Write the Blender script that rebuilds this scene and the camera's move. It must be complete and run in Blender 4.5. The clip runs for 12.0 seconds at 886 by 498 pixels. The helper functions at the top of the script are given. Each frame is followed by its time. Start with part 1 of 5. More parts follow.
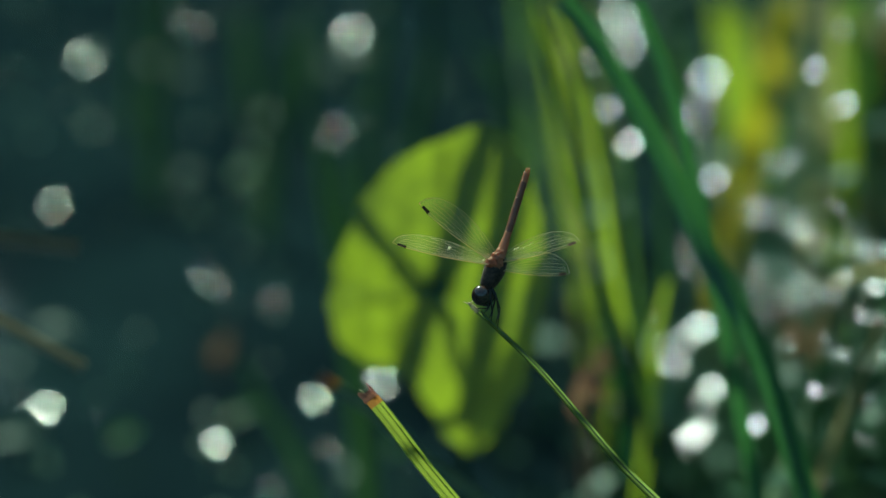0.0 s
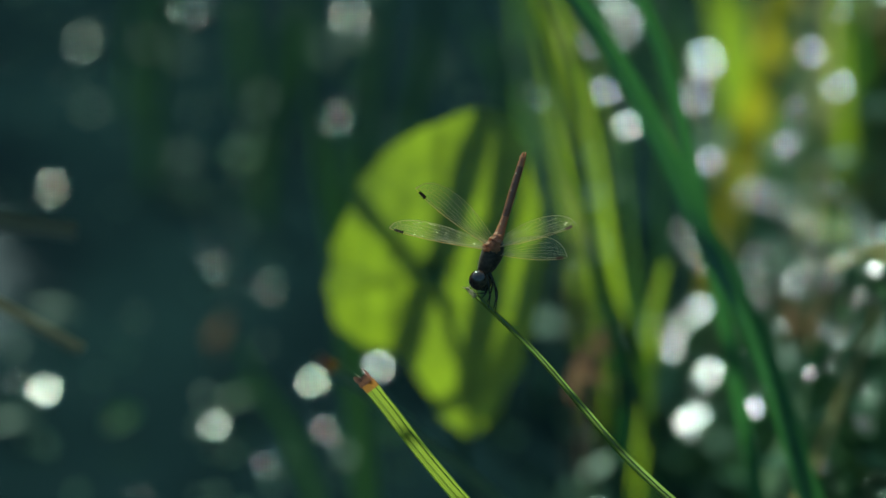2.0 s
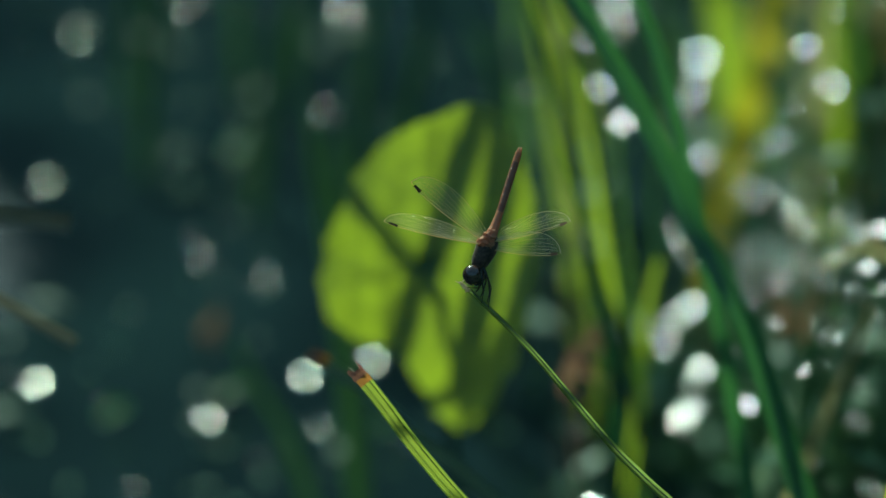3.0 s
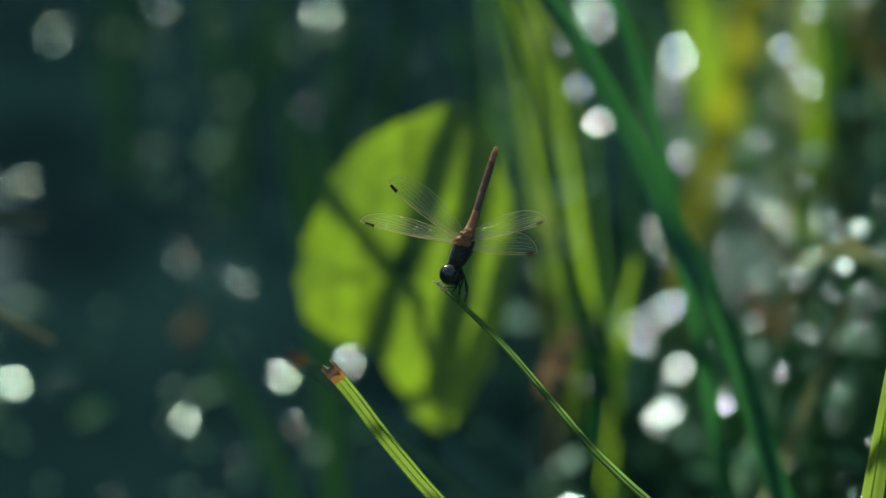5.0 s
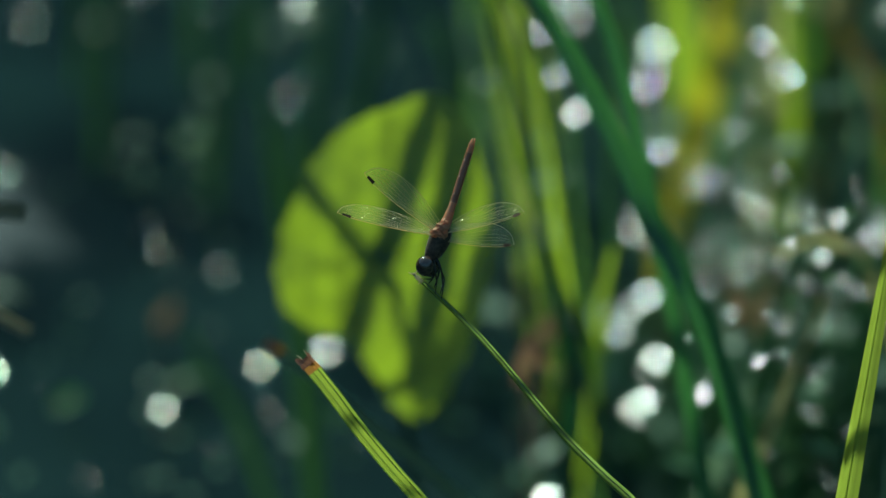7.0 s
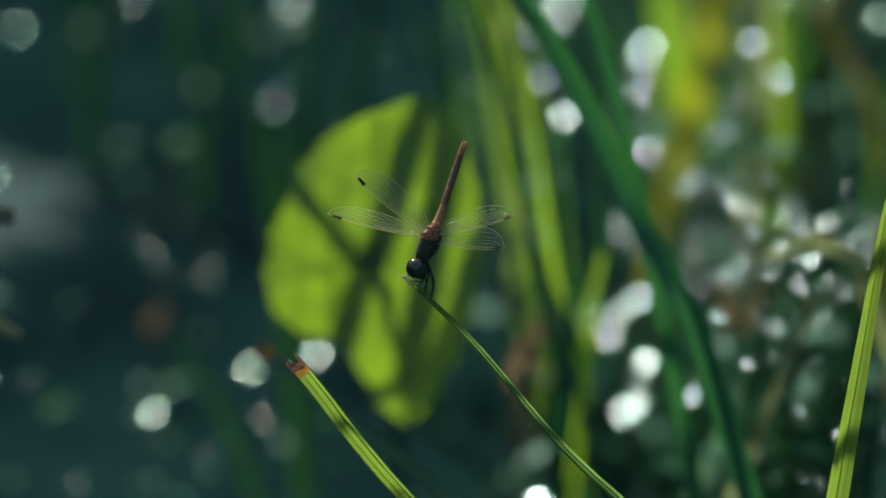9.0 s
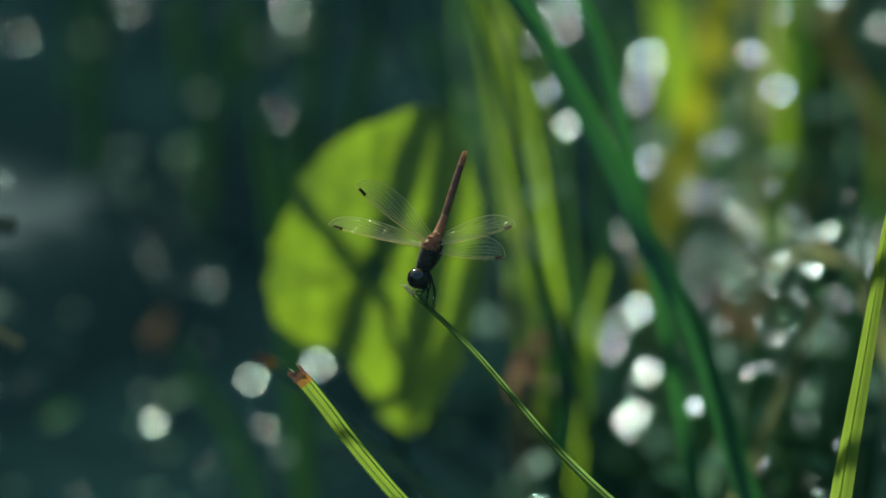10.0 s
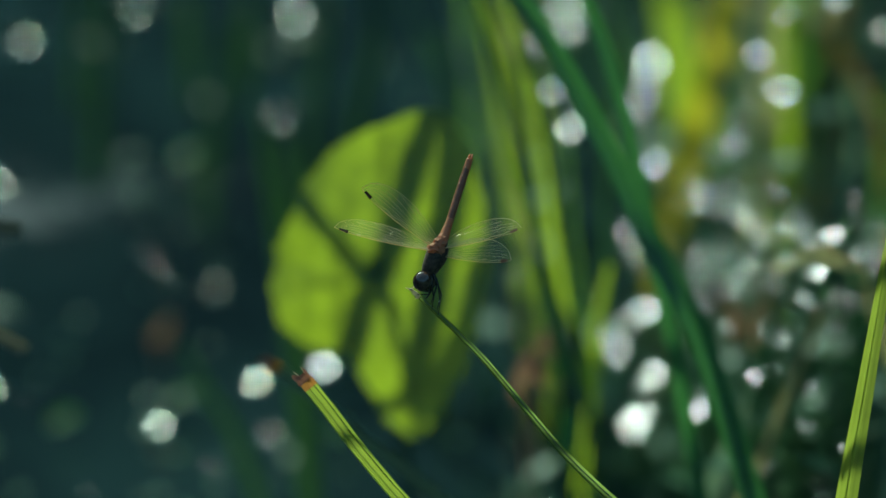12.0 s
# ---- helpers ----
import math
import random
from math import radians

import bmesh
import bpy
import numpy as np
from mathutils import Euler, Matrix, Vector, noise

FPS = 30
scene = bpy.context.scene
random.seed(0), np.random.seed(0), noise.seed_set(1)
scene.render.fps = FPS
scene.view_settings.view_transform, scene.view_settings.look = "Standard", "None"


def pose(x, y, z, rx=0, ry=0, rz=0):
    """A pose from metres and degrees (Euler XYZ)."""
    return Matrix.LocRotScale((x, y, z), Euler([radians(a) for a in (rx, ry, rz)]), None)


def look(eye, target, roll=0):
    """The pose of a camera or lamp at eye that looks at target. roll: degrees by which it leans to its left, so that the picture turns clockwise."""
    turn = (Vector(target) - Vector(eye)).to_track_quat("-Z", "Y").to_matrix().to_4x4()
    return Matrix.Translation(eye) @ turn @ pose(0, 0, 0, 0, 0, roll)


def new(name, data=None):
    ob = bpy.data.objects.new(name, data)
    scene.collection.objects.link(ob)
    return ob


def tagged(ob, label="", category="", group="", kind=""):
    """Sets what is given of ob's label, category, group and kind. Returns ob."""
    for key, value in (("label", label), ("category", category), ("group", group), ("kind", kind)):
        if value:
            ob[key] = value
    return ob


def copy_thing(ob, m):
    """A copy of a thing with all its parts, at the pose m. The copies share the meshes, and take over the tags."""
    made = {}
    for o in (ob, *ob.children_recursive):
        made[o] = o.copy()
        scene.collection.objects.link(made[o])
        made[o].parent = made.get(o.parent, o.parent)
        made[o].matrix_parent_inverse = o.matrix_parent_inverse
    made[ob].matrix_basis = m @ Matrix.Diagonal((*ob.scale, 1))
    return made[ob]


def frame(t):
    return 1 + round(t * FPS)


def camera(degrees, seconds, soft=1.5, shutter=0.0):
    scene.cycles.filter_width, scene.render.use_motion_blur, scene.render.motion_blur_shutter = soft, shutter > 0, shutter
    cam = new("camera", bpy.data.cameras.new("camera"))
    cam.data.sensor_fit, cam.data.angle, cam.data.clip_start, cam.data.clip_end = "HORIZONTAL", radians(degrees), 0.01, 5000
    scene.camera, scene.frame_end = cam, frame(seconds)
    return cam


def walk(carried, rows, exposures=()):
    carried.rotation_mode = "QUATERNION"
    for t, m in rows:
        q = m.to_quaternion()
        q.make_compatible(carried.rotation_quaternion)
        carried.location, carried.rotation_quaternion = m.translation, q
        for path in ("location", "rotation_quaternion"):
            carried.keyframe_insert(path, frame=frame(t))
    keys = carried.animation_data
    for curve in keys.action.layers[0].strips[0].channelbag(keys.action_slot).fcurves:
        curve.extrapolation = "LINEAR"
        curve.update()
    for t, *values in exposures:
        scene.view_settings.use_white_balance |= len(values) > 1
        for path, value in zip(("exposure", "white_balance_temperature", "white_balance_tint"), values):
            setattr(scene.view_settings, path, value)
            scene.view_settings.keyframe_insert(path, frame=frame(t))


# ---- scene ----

# ---------------------------------------------------------------- camera
cam = camera(16.0, 12.0)
cam.data.dof.use_dof = True
cam.data.dof.focus_distance = 0.92
cam.data.dof.aperture_fstop = 5.25

POST = pose(0.0, 0.0, 0.78, 65.0, 0.0, 0.0)
walk(cam, [
    (0, POST @ pose(0, 0, 0, 0.0000, 0.0000, 0.0000)),
    (0.5, POST @ pose(0, 0, 0, 0.0405, 0.0334, 0.1285)),
    (1, POST @ pose(0, 0, 0, 0.0037, 0.0782, 0.1357)),
    (1.5, POST @ pose(0, 0, 0, -0.1064, 0.0332, 0.1261)),
    (2, POST @ pose(0, 0, 0, -0.3122, -0.0450, -0.0328)),
    (2.5, POST @ pose(0, 0, 0, -0.4355, -0.1037, 0.2365)),
    (3, POST @ pose(0, 0, 0, -0.4009, -0.1596, 0.3358)),
    (5, POST @ pose(0, 0, 0, -0.3991, -0.5733, 0.2118)),
    (5.5, POST @ pose(0, 0, 0, -0.4874, -0.6928, 0.2734)),
    (6, POST @ pose(0, 0, 0, -0.5379, -0.8040, 0.2151)),
    (6.5, POST @ pose(0, 0, 0, -0.6037, -0.9034, 0.2197)),
    (7, POST @ pose(0, 0, 0, -0.5862, -0.9795, 0.3817)),
    (9, POST @ pose(0, 0, 0, -0.5295, -1.1616, 0.2982)),
    (9.5, POST @ pose(0, 0, 0, -0.4930, -1.1697, 0.2780)),
    (10, POST @ pose(0, 0, 0, -0.3487, -1.1352, 0.3128)),
    (10.5, POST @ pose(0, 0, 0, -0.2495, -1.1206, 0.2515)),
    (11, POST @ pose(0, 0, 0, -0.2503, -1.0956, 0.1582)),
    (11.5, POST @ pose(0, 0, 0, -0.3074, -1.0793, 0.2050)),
    (12, POST @ pose(0, 0, 0, -0.2916, -1.0474, 0.2295)),
], [(0.0, 0.27, 5800, -33), (12.0, 0.27, 5800, -33)])

# ---------------------------------------------------------------- light
SUN_EL, SUN_AZ = 40.0, -22.0          # degrees above the horizon, and from +y towards +x
SUN_DIR = Vector((math.sin(radians(SUN_AZ)) * math.cos(radians(SUN_EL)),
                  math.cos(radians(SUN_AZ)) * math.cos(radians(SUN_EL)),
                  math.sin(radians(SUN_EL))))
world = bpy.data.worlds.new("sky")
scene.world = world
world.use_nodes = True
wn = world.node_tree.nodes
sky = wn.new("ShaderNodeTexSky")
sky.sky_type = "NISHITA"
sky.sun_disc = False
sky.sun_elevation = radians(SUN_EL)
sky.sun_rotation = radians(SUN_AZ)
wn["Background"].inputs["Strength"].default_value = 0.148
world.node_tree.links.new(sky.outputs["Color"], wn["Background"].inputs["Color"])
sun = new("sun", bpy.data.lights.new("sun", "SUN"))
sun.data.energy, sun.data.angle, sun.data.color = 5.0, radians(0.53), (1.0, 0.985, 0.88)
sun.matrix_world = look(SUN_DIR * 20, (0, 0, 0))


# ---------------------------------------------------------------- materials
def material(name):
    m = bpy.data.materials.new(name)
    m.use_nodes = True
    return m, m.node_tree.nodes, m.node_tree.links, m.node_tree.nodes["Principled BSDF"]


def ramp(nodes, stops):
    r = nodes.new("ShaderNodeValToRGB")
    while len(r.color_ramp.elements) < len(stops):
        r.color_ramp.elements.new(0.5)
    for e, (pos, col) in zip(r.color_ramp.elements, stops):
        e.position, e.color = pos, (*col, 1)
    return r


def noise_node(nodes, links, scale, detail=4, source="Object", stretch=None):
    tc = nodes.new("ShaderNodeTexCoord")
    n = nodes.new("ShaderNodeTexNoise")
    n.inputs["Scale"].default_value, n.inputs["Detail"].default_value = scale, detail
    if stretch:
        mp = nodes.new("ShaderNodeMapping")
        mp.inputs["Scale"].default_value = stretch
        links.new(tc.outputs[source], mp.inputs["Vector"])
        links.new(mp.outputs["Vector"], n.inputs["Vector"])
    else:
        links.new(tc.outputs[source], n.inputs["Vector"])
    return n


def bump(nodes, links, source, bsdf, strength, distance):
    b = nodes.new("ShaderNodeBump")
    b.inputs["Strength"].default_value, b.inputs["Distance"].default_value = strength, distance
    links.new(source, b.inputs["Height"])
    links.new(b.outputs["Normal"], bsdf.inputs["Normal"])
    return b


def leafy(name, dark, light, glow, through_light=0.5, rough=0.4, veins=40.0, spread=0.15, spec=0.5, mottle=0.0, sheen=(1, 1, 1)):
    """A thin living leaf: veined along its length, letting sunlight through in the colour glow."""
    m, n, l, bsdf = material(name)
    fine = noise_node(n, l, 1.0, 2, "UV", (veins, 1.5, 1.0))
    blotch = noise_node(n, l, 90.0, 4)
    mixv = n.new("ShaderNodeMath")
    mixv.operation = "MULTIPLY_ADD"
    mixv.inputs[1].default_value = 0.6
    l.new(fine.outputs["Fac"], mixv.inputs[0])
    sc = n.new("ShaderNodeMath")
    sc.operation = "MULTIPLY"
    sc.inputs[1].default_value = 0.4
    l.new(blotch.outputs["Fac"], sc.inputs[0])
    l.new(sc.outputs[0], mixv.inputs[2])
    r = ramp(n, [(0.32, dark), (0.68, light)])
    l.new(mixv.outputs[0], r.inputs["Fac"])
    info = n.new("ShaderNodeObjectInfo")
    hsv = n.new("ShaderNodeHueSaturation")
    mr = n.new("ShaderNodeMapRange")
    mr.inputs["To Min"].default_value, mr.inputs["To Max"].default_value = 1 - spread, 1 + spread
    l.new(info.outputs["Random"], mr.inputs["Value"])
    l.new(mr.outputs["Result"], hsv.inputs["Value"])
    l.new(r.outputs["Color"], hsv.inputs["Color"])
    l.new(hsv.outputs["Color"], bsdf.inputs["Base Color"])
    bsdf.inputs["Roughness"].default_value = rough
    bsdf.inputs["Specular IOR Level"].default_value = spec
    bsdf.inputs["Specular Tint"].default_value = (*sheen, 1)
    b = bump(n, l, mixv.outputs[0], bsdf, 0.35, 0.0004)
    tr = n.new("ShaderNodeBsdfTranslucent")
    gr = ramp(n, [(0.30 + mottle * 0.12, tuple(c * (0.72 - 0.3 * mottle) for c in glow)), (0.70 - mottle * 0.12, glow)])
    l.new(mixv.outputs[0], gr.inputs["Fac"])
    hs2 = n.new("ShaderNodeHueSaturation")
    l.new(mr.outputs["Result"], hs2.inputs["Value"])
    l.new(gr.outputs["Color"], hs2.inputs["Color"])
    l.new(hs2.outputs["Color"], tr.inputs["Color"])
    l.new(b.outputs["Normal"], tr.inputs["Normal"])
    mx = n.new("ShaderNodeMixShader")
    mx.inputs["Fac"].default_value = through_light
    l.new(bsdf.outputs[0], mx.inputs[1])
    l.new(tr.outputs[0], mx.inputs[2])
    l.new(mx.outputs[0], n["Material Output"].inputs["Surface"])
    return m


def solid(name, dark, light, rough=0.5, scale=300.0, metal=0.0, relief=0.3, coat=0.0, spec=0.5, fuzz=0.0):
    m, n, l, bsdf = material(name)
    t = noise_node(n, l, scale, 5)
    r = ramp(n, [(0.35, dark), (0.65, light)])
    l.new(t.outputs["Fac"], r.inputs["Fac"])
    l.new(r.outputs["Color"], bsdf.inputs["Base Color"])
    bsdf.inputs["Roughness"].default_value = rough
    bsdf.inputs["Metallic"].default_value = metal
    bsdf.inputs["Coat Weight"].default_value = coat
    bsdf.inputs["Sheen Weight"].default_value = fuzz
    bsdf.inputs["Sheen Roughness"].default_value = 0.35
    bsdf.inputs["Specular IOR Level"].default_value = spec
    bump(n, l, t.outputs["Fac"], bsdf, relief, 0.2 / scale)
    return m


GRASS = leafy("fresh_grass", (0.04, 0.11, 0.025), (0.08, 0.17, 0.035), (0.26, 0.42, 0.05), 0.55)
GRASS_DEEP = leafy("deep_green_reed", (0.062, 0.105, 0.080), (0.095, 0.150, 0.105), (0.14, 0.33, 0.07), 0.45, 0.34)
GRASS_PERCH = leafy("perch_grass", (0.04, 0.08, 0.035), (0.08, 0.13, 0.05), (0.46, 0.56, 0.13), 0.55, 0.3, 7.0, mottle=1.0)
GRASS_LIME = leafy("lime_grass", (0.06, 0.14, 0.015), (0.10, 0.20, 0.02), (0.56, 0.66, 0.05), 0.65)
GRASS_STUB = leafy("ribbed_lime_grass", (0.06, 0.13, 0.02), (0.10, 0.19, 0.025), (0.62, 0.68, 0.09), 0.62, 0.4, 6.0, mottle=0.35)
GRASS_EDGE = leafy("pale_blade_edge", (0.30, 0.36, 0.12), (0.42, 0.48, 0.18), (0.85, 0.90, 0.35), 0.6, 0.35)
GRASS_YELLOW = leafy("yellowing_grass", (0.14, 0.13, 0.02), (0.22, 0.20, 0.03), (0.85, 0.68, 0.04), 0.65)
GRASS_BACK = leafy("grey_green_grass", (0.12, 0.17, 0.13), (0.18, 0.24, 0.18), (0.22, 0.30, 0.16), 0.45, 0.5)
# dark copy of the grass: shade is mixed into its colour and glow
GRASS_DULL = leafy("shade_tinted_grass", (0.02, 0.05, 0.025), (0.035, 0.08, 0.035), (0.04, 0.12, 0.035), 0.35, 0.5)
LEAF_ROUND = leafy("round_leaf", (0.10, 0.22, 0.19), (0.16, 0.30, 0.25), (0.46, 0.53, 0.02), 0.48, 0.38, 9.0, mottle=0.8)
WET = leafy("wet_leaf", (0.02, 0.05, 0.02), (0.04, 0.08, 0.03), (0.06, 0.14, 0.03), 0.25, 0.12, 12.0, 0.15, 0.6, 0.0, (1.0, 0.95, 0.96))
HERB = leafy("herb_leaf", (0.06, 0.11, 0.07), (0.10, 0.17, 0.105), (0.17, 0.28, 0.10), 0.45, 0.45, 12.0, 0.25, 0.3)
DRY = leafy("dry_leaf", (0.11, 0.07, 0.05), (0.25, 0.15, 0.10), (0.32, 0.17, 0.10), 0.35, 0.7, 14.0)
OLD_STRAW = leafy("old_straw", (0.16, 0.14, 0.10), (0.24, 0.21, 0.15), (0.24, 0.20, 0.12), 0.35, 0.6)
# another darkened grass, with low glow in place of real shade
GRASS_DIM = leafy("shade_dimmed_grass", (0.03, 0.07, 0.03), (0.05, 0.10, 0.04), (0.045, 0.09, 0.025), 0.5, 0.5)
RUSTY = leafy("rusty_grass", (0.16, 0.09, 0.02), (0.26, 0.15, 0.03), (0.50, 0.26, 0.04), 0.55, 0.5)
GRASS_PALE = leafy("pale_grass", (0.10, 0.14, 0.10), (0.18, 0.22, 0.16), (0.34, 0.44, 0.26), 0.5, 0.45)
STRAW = leafy("dry_straw", (0.30, 0.24, 0.11), (0.48, 0.40, 0.20), (0.85, 0.70, 0.32), 0.6, 0.5)
RUST_BAND = leafy("rust_band", (0.20, 0.09, 0.03), (0.34, 0.16, 0.05), (0.62, 0.26, 0.06), 0.55, 0.5)
BURNT = leafy("dried_tip", (0.07, 0.03, 0.022), (0.50, 0.30, 0.23), (0.36, 0.14, 0.08), 0.42, 0.7, 10.0)
FRAYED = leafy("frayed_tip", (0.34, 0.27, 0.17), (0.68, 0.60, 0.44), (0.95, 0.88, 0.70), 0.6, 0.6, 12.0)
CHITIN = solid("dark_chitin", (0.030, 0.020, 0.016), (0.10, 0.065, 0.045), 0.6, 900.0, 0, 0.5, 0.0, 0.3, 0.15)
CHITIN_RED = leafy("red_brown_chitin", (0.30, 0.11, 0.05), (0.75, 0.34, 0.18), (0.90, 0.36, 0.16), 0.30, 0.42, 6.0, mottle=0.6)
CHITIN_BROWN = leafy("dark_red_brown_chitin", (0.10, 0.038, 0.022), (0.36, 0.15, 0.09), (0.60, 0.22, 0.12), 0.18, 0.38, 6.0, mottle=0.6)
CHITIN_RUST = leafy("rusty_fuzz", (0.42, 0.16, 0.08), (0.95, 0.50, 0.30), (1.0, 0.48, 0.26), 0.5, 0.6, 30.0, mottle=0.8)
EYE_MAT = solid("compound_eye", (0.035, 0.020, 0.016), (0.08, 0.045, 0.034), 0.15, 1500.0, 0, 0.1, 0.6)
LEG_MAT = solid("black_leg", (0.006, 0.006, 0.006), (0.015, 0.013, 0.011), 0.4, 900.0)
AMBER = leafy("amber_edge", (0.58, 0.38, 0.20), (0.85, 0.62, 0.36), (1.0, 0.78, 0.46), 0.6, 0.25, 10.0, 0.1, 0.8)
# the dark wing spot again, lightened to amber for the sun on it
SUNLIT_SPOT = leafy("sunlit_wing_spot", (0.10, 0.05, 0.03), (0.22, 0.12, 0.07), (0.35, 0.18, 0.09), 0.5, 0.6, 10.0)
VEIN = leafy("wing_vein", (0.60, 0.40, 0.20), (0.90, 0.68, 0.40), (1.0, 0.86, 0.55), 0.65, 0.3, 10.0, 0.1, 1.0)
STRIPE = leafy("shoulder_stripe", (0.40, 0.28, 0.15), (0.70, 0.55, 0.35), (0.90, 0.75, 0.50), 0.4, 0.5, 8.0)
STIGMA = solid("wing_spot", (0.008, 0.006, 0.005), (0.03, 0.015, 0.01), 0.9, 900.0, 0, 0.3, 0.0, 0.1)
MUD = solid("wet_mud", (0.014, 0.026, 0.021), (0.034, 0.052, 0.042), 0.9, 12.0, 0, 0.5, 0, 0.0)


def membrane():
    m, n, l, bsdf = material("wing_membrane")
    n.remove(bsdf)
    gloss = n.new("ShaderNodeBsdfGlossy")
    gloss.inputs["Color"].default_value = (1.0, 0.86, 0.62, 1)
    gloss.inputs["Roughness"].default_value = 0.2
    t = noise_node(n, l, 450.0, 3)
    bump(n, l, t.outputs["Fac"], gloss, 1.0, 0.0009)
    milk = n.new("ShaderNodeBsdfTranslucent")
    milk.inputs["Color"].default_value = (0.85, 0.80, 0.62, 1)
    bsdf = n.new("ShaderNodeMixShader")
    bsdf.inputs["Fac"].default_value = 0.62
    l.new(gloss.outputs[0], bsdf.inputs[1])
    l.new(milk.outputs[0], bsdf.inputs[2])
    clear = n.new("ShaderNodeBsdfTransparent")
    mx = n.new("ShaderNodeMixShader")
    mx.inputs["Fac"].default_value = 0.045
    l.new(clear.outputs[0], mx.inputs[1])
    l.new(bsdf.outputs[0], mx.inputs[2])
    l.new(mx.outputs[0], n["Material Output"].inputs["Surface"])
    return m


def pond_water():
    m, n, l, bsdf = material("pond_water")
    t = noise_node(n, l, 5.0, 3)
    r = ramp(n, [(0.35, (0.005, 0.009, 0.012)), (0.7, (0.013, 0.024, 0.026))])
    l.new(t.outputs["Fac"], r.inputs["Fac"])
    l.new(r.outputs["Color"], bsdf.inputs["Base Color"])
    bsdf.inputs["Roughness"].default_value = 0.06
    bsdf.inputs["IOR"].default_value = 1.33
    w = noise_node(n, l, 9.0, 2)
    bump(n, l, w.outputs["Fac"], bsdf, 0.12, 0.01)
    return m


def far_wood():
    m, n, l, bsdf = material("far_wood")
    t = noise_node(n, l, 1.6, 6)
    r = ramp(n, [(0.35, (0.009, 0.030, 0.024)), (0.7, (0.038, 0.095, 0.058))])
    l.new(t.outputs["Fac"], r.inputs["Fac"])
    l.new(r.outputs["Color"], bsdf.inputs["Base Color"])
    bsdf.inputs["Roughness"].default_value = 0.9
    return m


MEMBRANE, WATER, FAR_WOOD = membrane(), pond_water(), far_wood()


# ---------------------------------------------------------------- mesh helpers
def part(name, bm, mat, parent=None, label="", smooth=True):
    me = bpy.data.meshes.new(name)
    if smooth:
        for f in bm.faces:
            f.smooth = True
    bm.to_mesh(me)
    bm.free()
    me.materials.append(mat)
    ob = new(name, me)
    if parent:
        ob.parent = parent
    if label:
        ob["label"] = label
    return ob


def spline(points, steps):
    """Evenly spaced points along a smooth curve through the given ones."""
    p = [Vector(q) for q in points]
    p = [2 * p[0] - p[1]] + p + [2 * p[-1] - p[-2]]
    fine = []
    for a, b, c, d in zip(p, p[1:], p[2:], p[3:]):
        k1, k2, k3 = (max((v - u).length, 1e-6) ** 0.5 for u, v in ((a, b), (b, c), (c, d)))
        m1 = (b - a) / k1 - (c - a) / (k1 + k2) + (c - b) / k2
        m2 = (c - b) / k2 - (d - b) / (k2 + k3) + (d - c) / k3
        for i in range(24):
            u = i / 24
            h = (2 * u ** 3 - 3 * u ** 2 + 1, u ** 3 - 2 * u ** 2 + u, -2 * u ** 3 + 3 * u ** 2, u ** 3 - u ** 2)
            fine.append(b * h[0] + m1 * (h[1] * k2) + c * h[2] + m2 * (h[3] * k2))
    fine.append(p[-2])
    run = [0.0]
    for a, b in zip(fine, fine[1:]):
        run.append(run[-1] + (b - a).length)
    out, k = [], 0
    for i in range(steps + 1):
        want = run[-1] * i / steps
        while k < len(run) - 2 and run[k + 1] < want:
            k += 1
        out.append(fine[k].lerp(fine[k + 1], (want - run[k]) / max(run[k + 1] - run[k], 1e-9)))
    return out


def ribbon(bm, path, widths, facing, fold=0.25, across=4, twist=0.0, ragged=0.0, rng=None):
    """A folded leaf blade along path; widths is a function of 0..1; facing is the way its face looks."""
    uv = bm.loops.layers.uv.verify()
    rows = []
    n = len(path) - 1
    for i, q in enumerate(path):
        t = (path[min(i + 1, n)] - path[max(i - 1, 0)]).normalized()
        f = Vector(facing)
        if twist:
            f = Matrix.Rotation(twist * i / n, 3, t) @ f
        side = t.cross(f).normalized()
        face = side.cross(t).normalized()
        w = widths(i / n) / 2
        row = []
        for j in range(across + 1):
            s = j / across * 2 - 1
            end = Vector()
            if ragged and i == n:
                end = t * rng.uniform(-ragged, ragged)
            row.append(bm.verts.new(q + side * (s * w) + face * ((abs(s) - 0.5) * w * fold) + end))
        rows.append(row)
    for i in range(n):
        for j in range(across):
            f = bm.faces.new((rows[i][j], rows[i][j + 1], rows[i + 1][j + 1], rows[i + 1][j]))
            for lp, (a, b) in zip(f.loops, ((j, i), (j + 1, i), (j + 1, i + 1), (j, i + 1))):
                lp[uv].uv = (a / across, b / n)
    return rows


def tube(bm, path, radii, sides=8, flat=1.0, up=(0, 0, 1), caps=True):
    """A closed tube along path, with one radius for each of its points."""
    rings = []
    n = len(path) - 1
    for i, q in enumerate(path):
        t = (path[min(i + 1, n)] - path[max(i - 1, 0)]).normalized()
        a = t.cross(Vector(up))
        if a.length < 1e-4:
            a = t.cross(Vector((1, 0, 0)))
        a.normalize()
        b = a.cross(t)
        rings.append([bm.verts.new(q + (a * math.cos(k * math.tau / sides) + b * flat * math.sin(k * math.tau / sides)) * radii[i])
                      for k in range(sides)])
    for i in range(n):
        for k in range(sides):
            bm.faces.new((rings[i][k], rings[i][(k + 1) % sides], rings[i + 1][(k + 1) % sides], rings[i + 1][k]))
    if caps:
        bm.faces.new(rings[0][::-1])
        bm.faces.new(rings[-1])


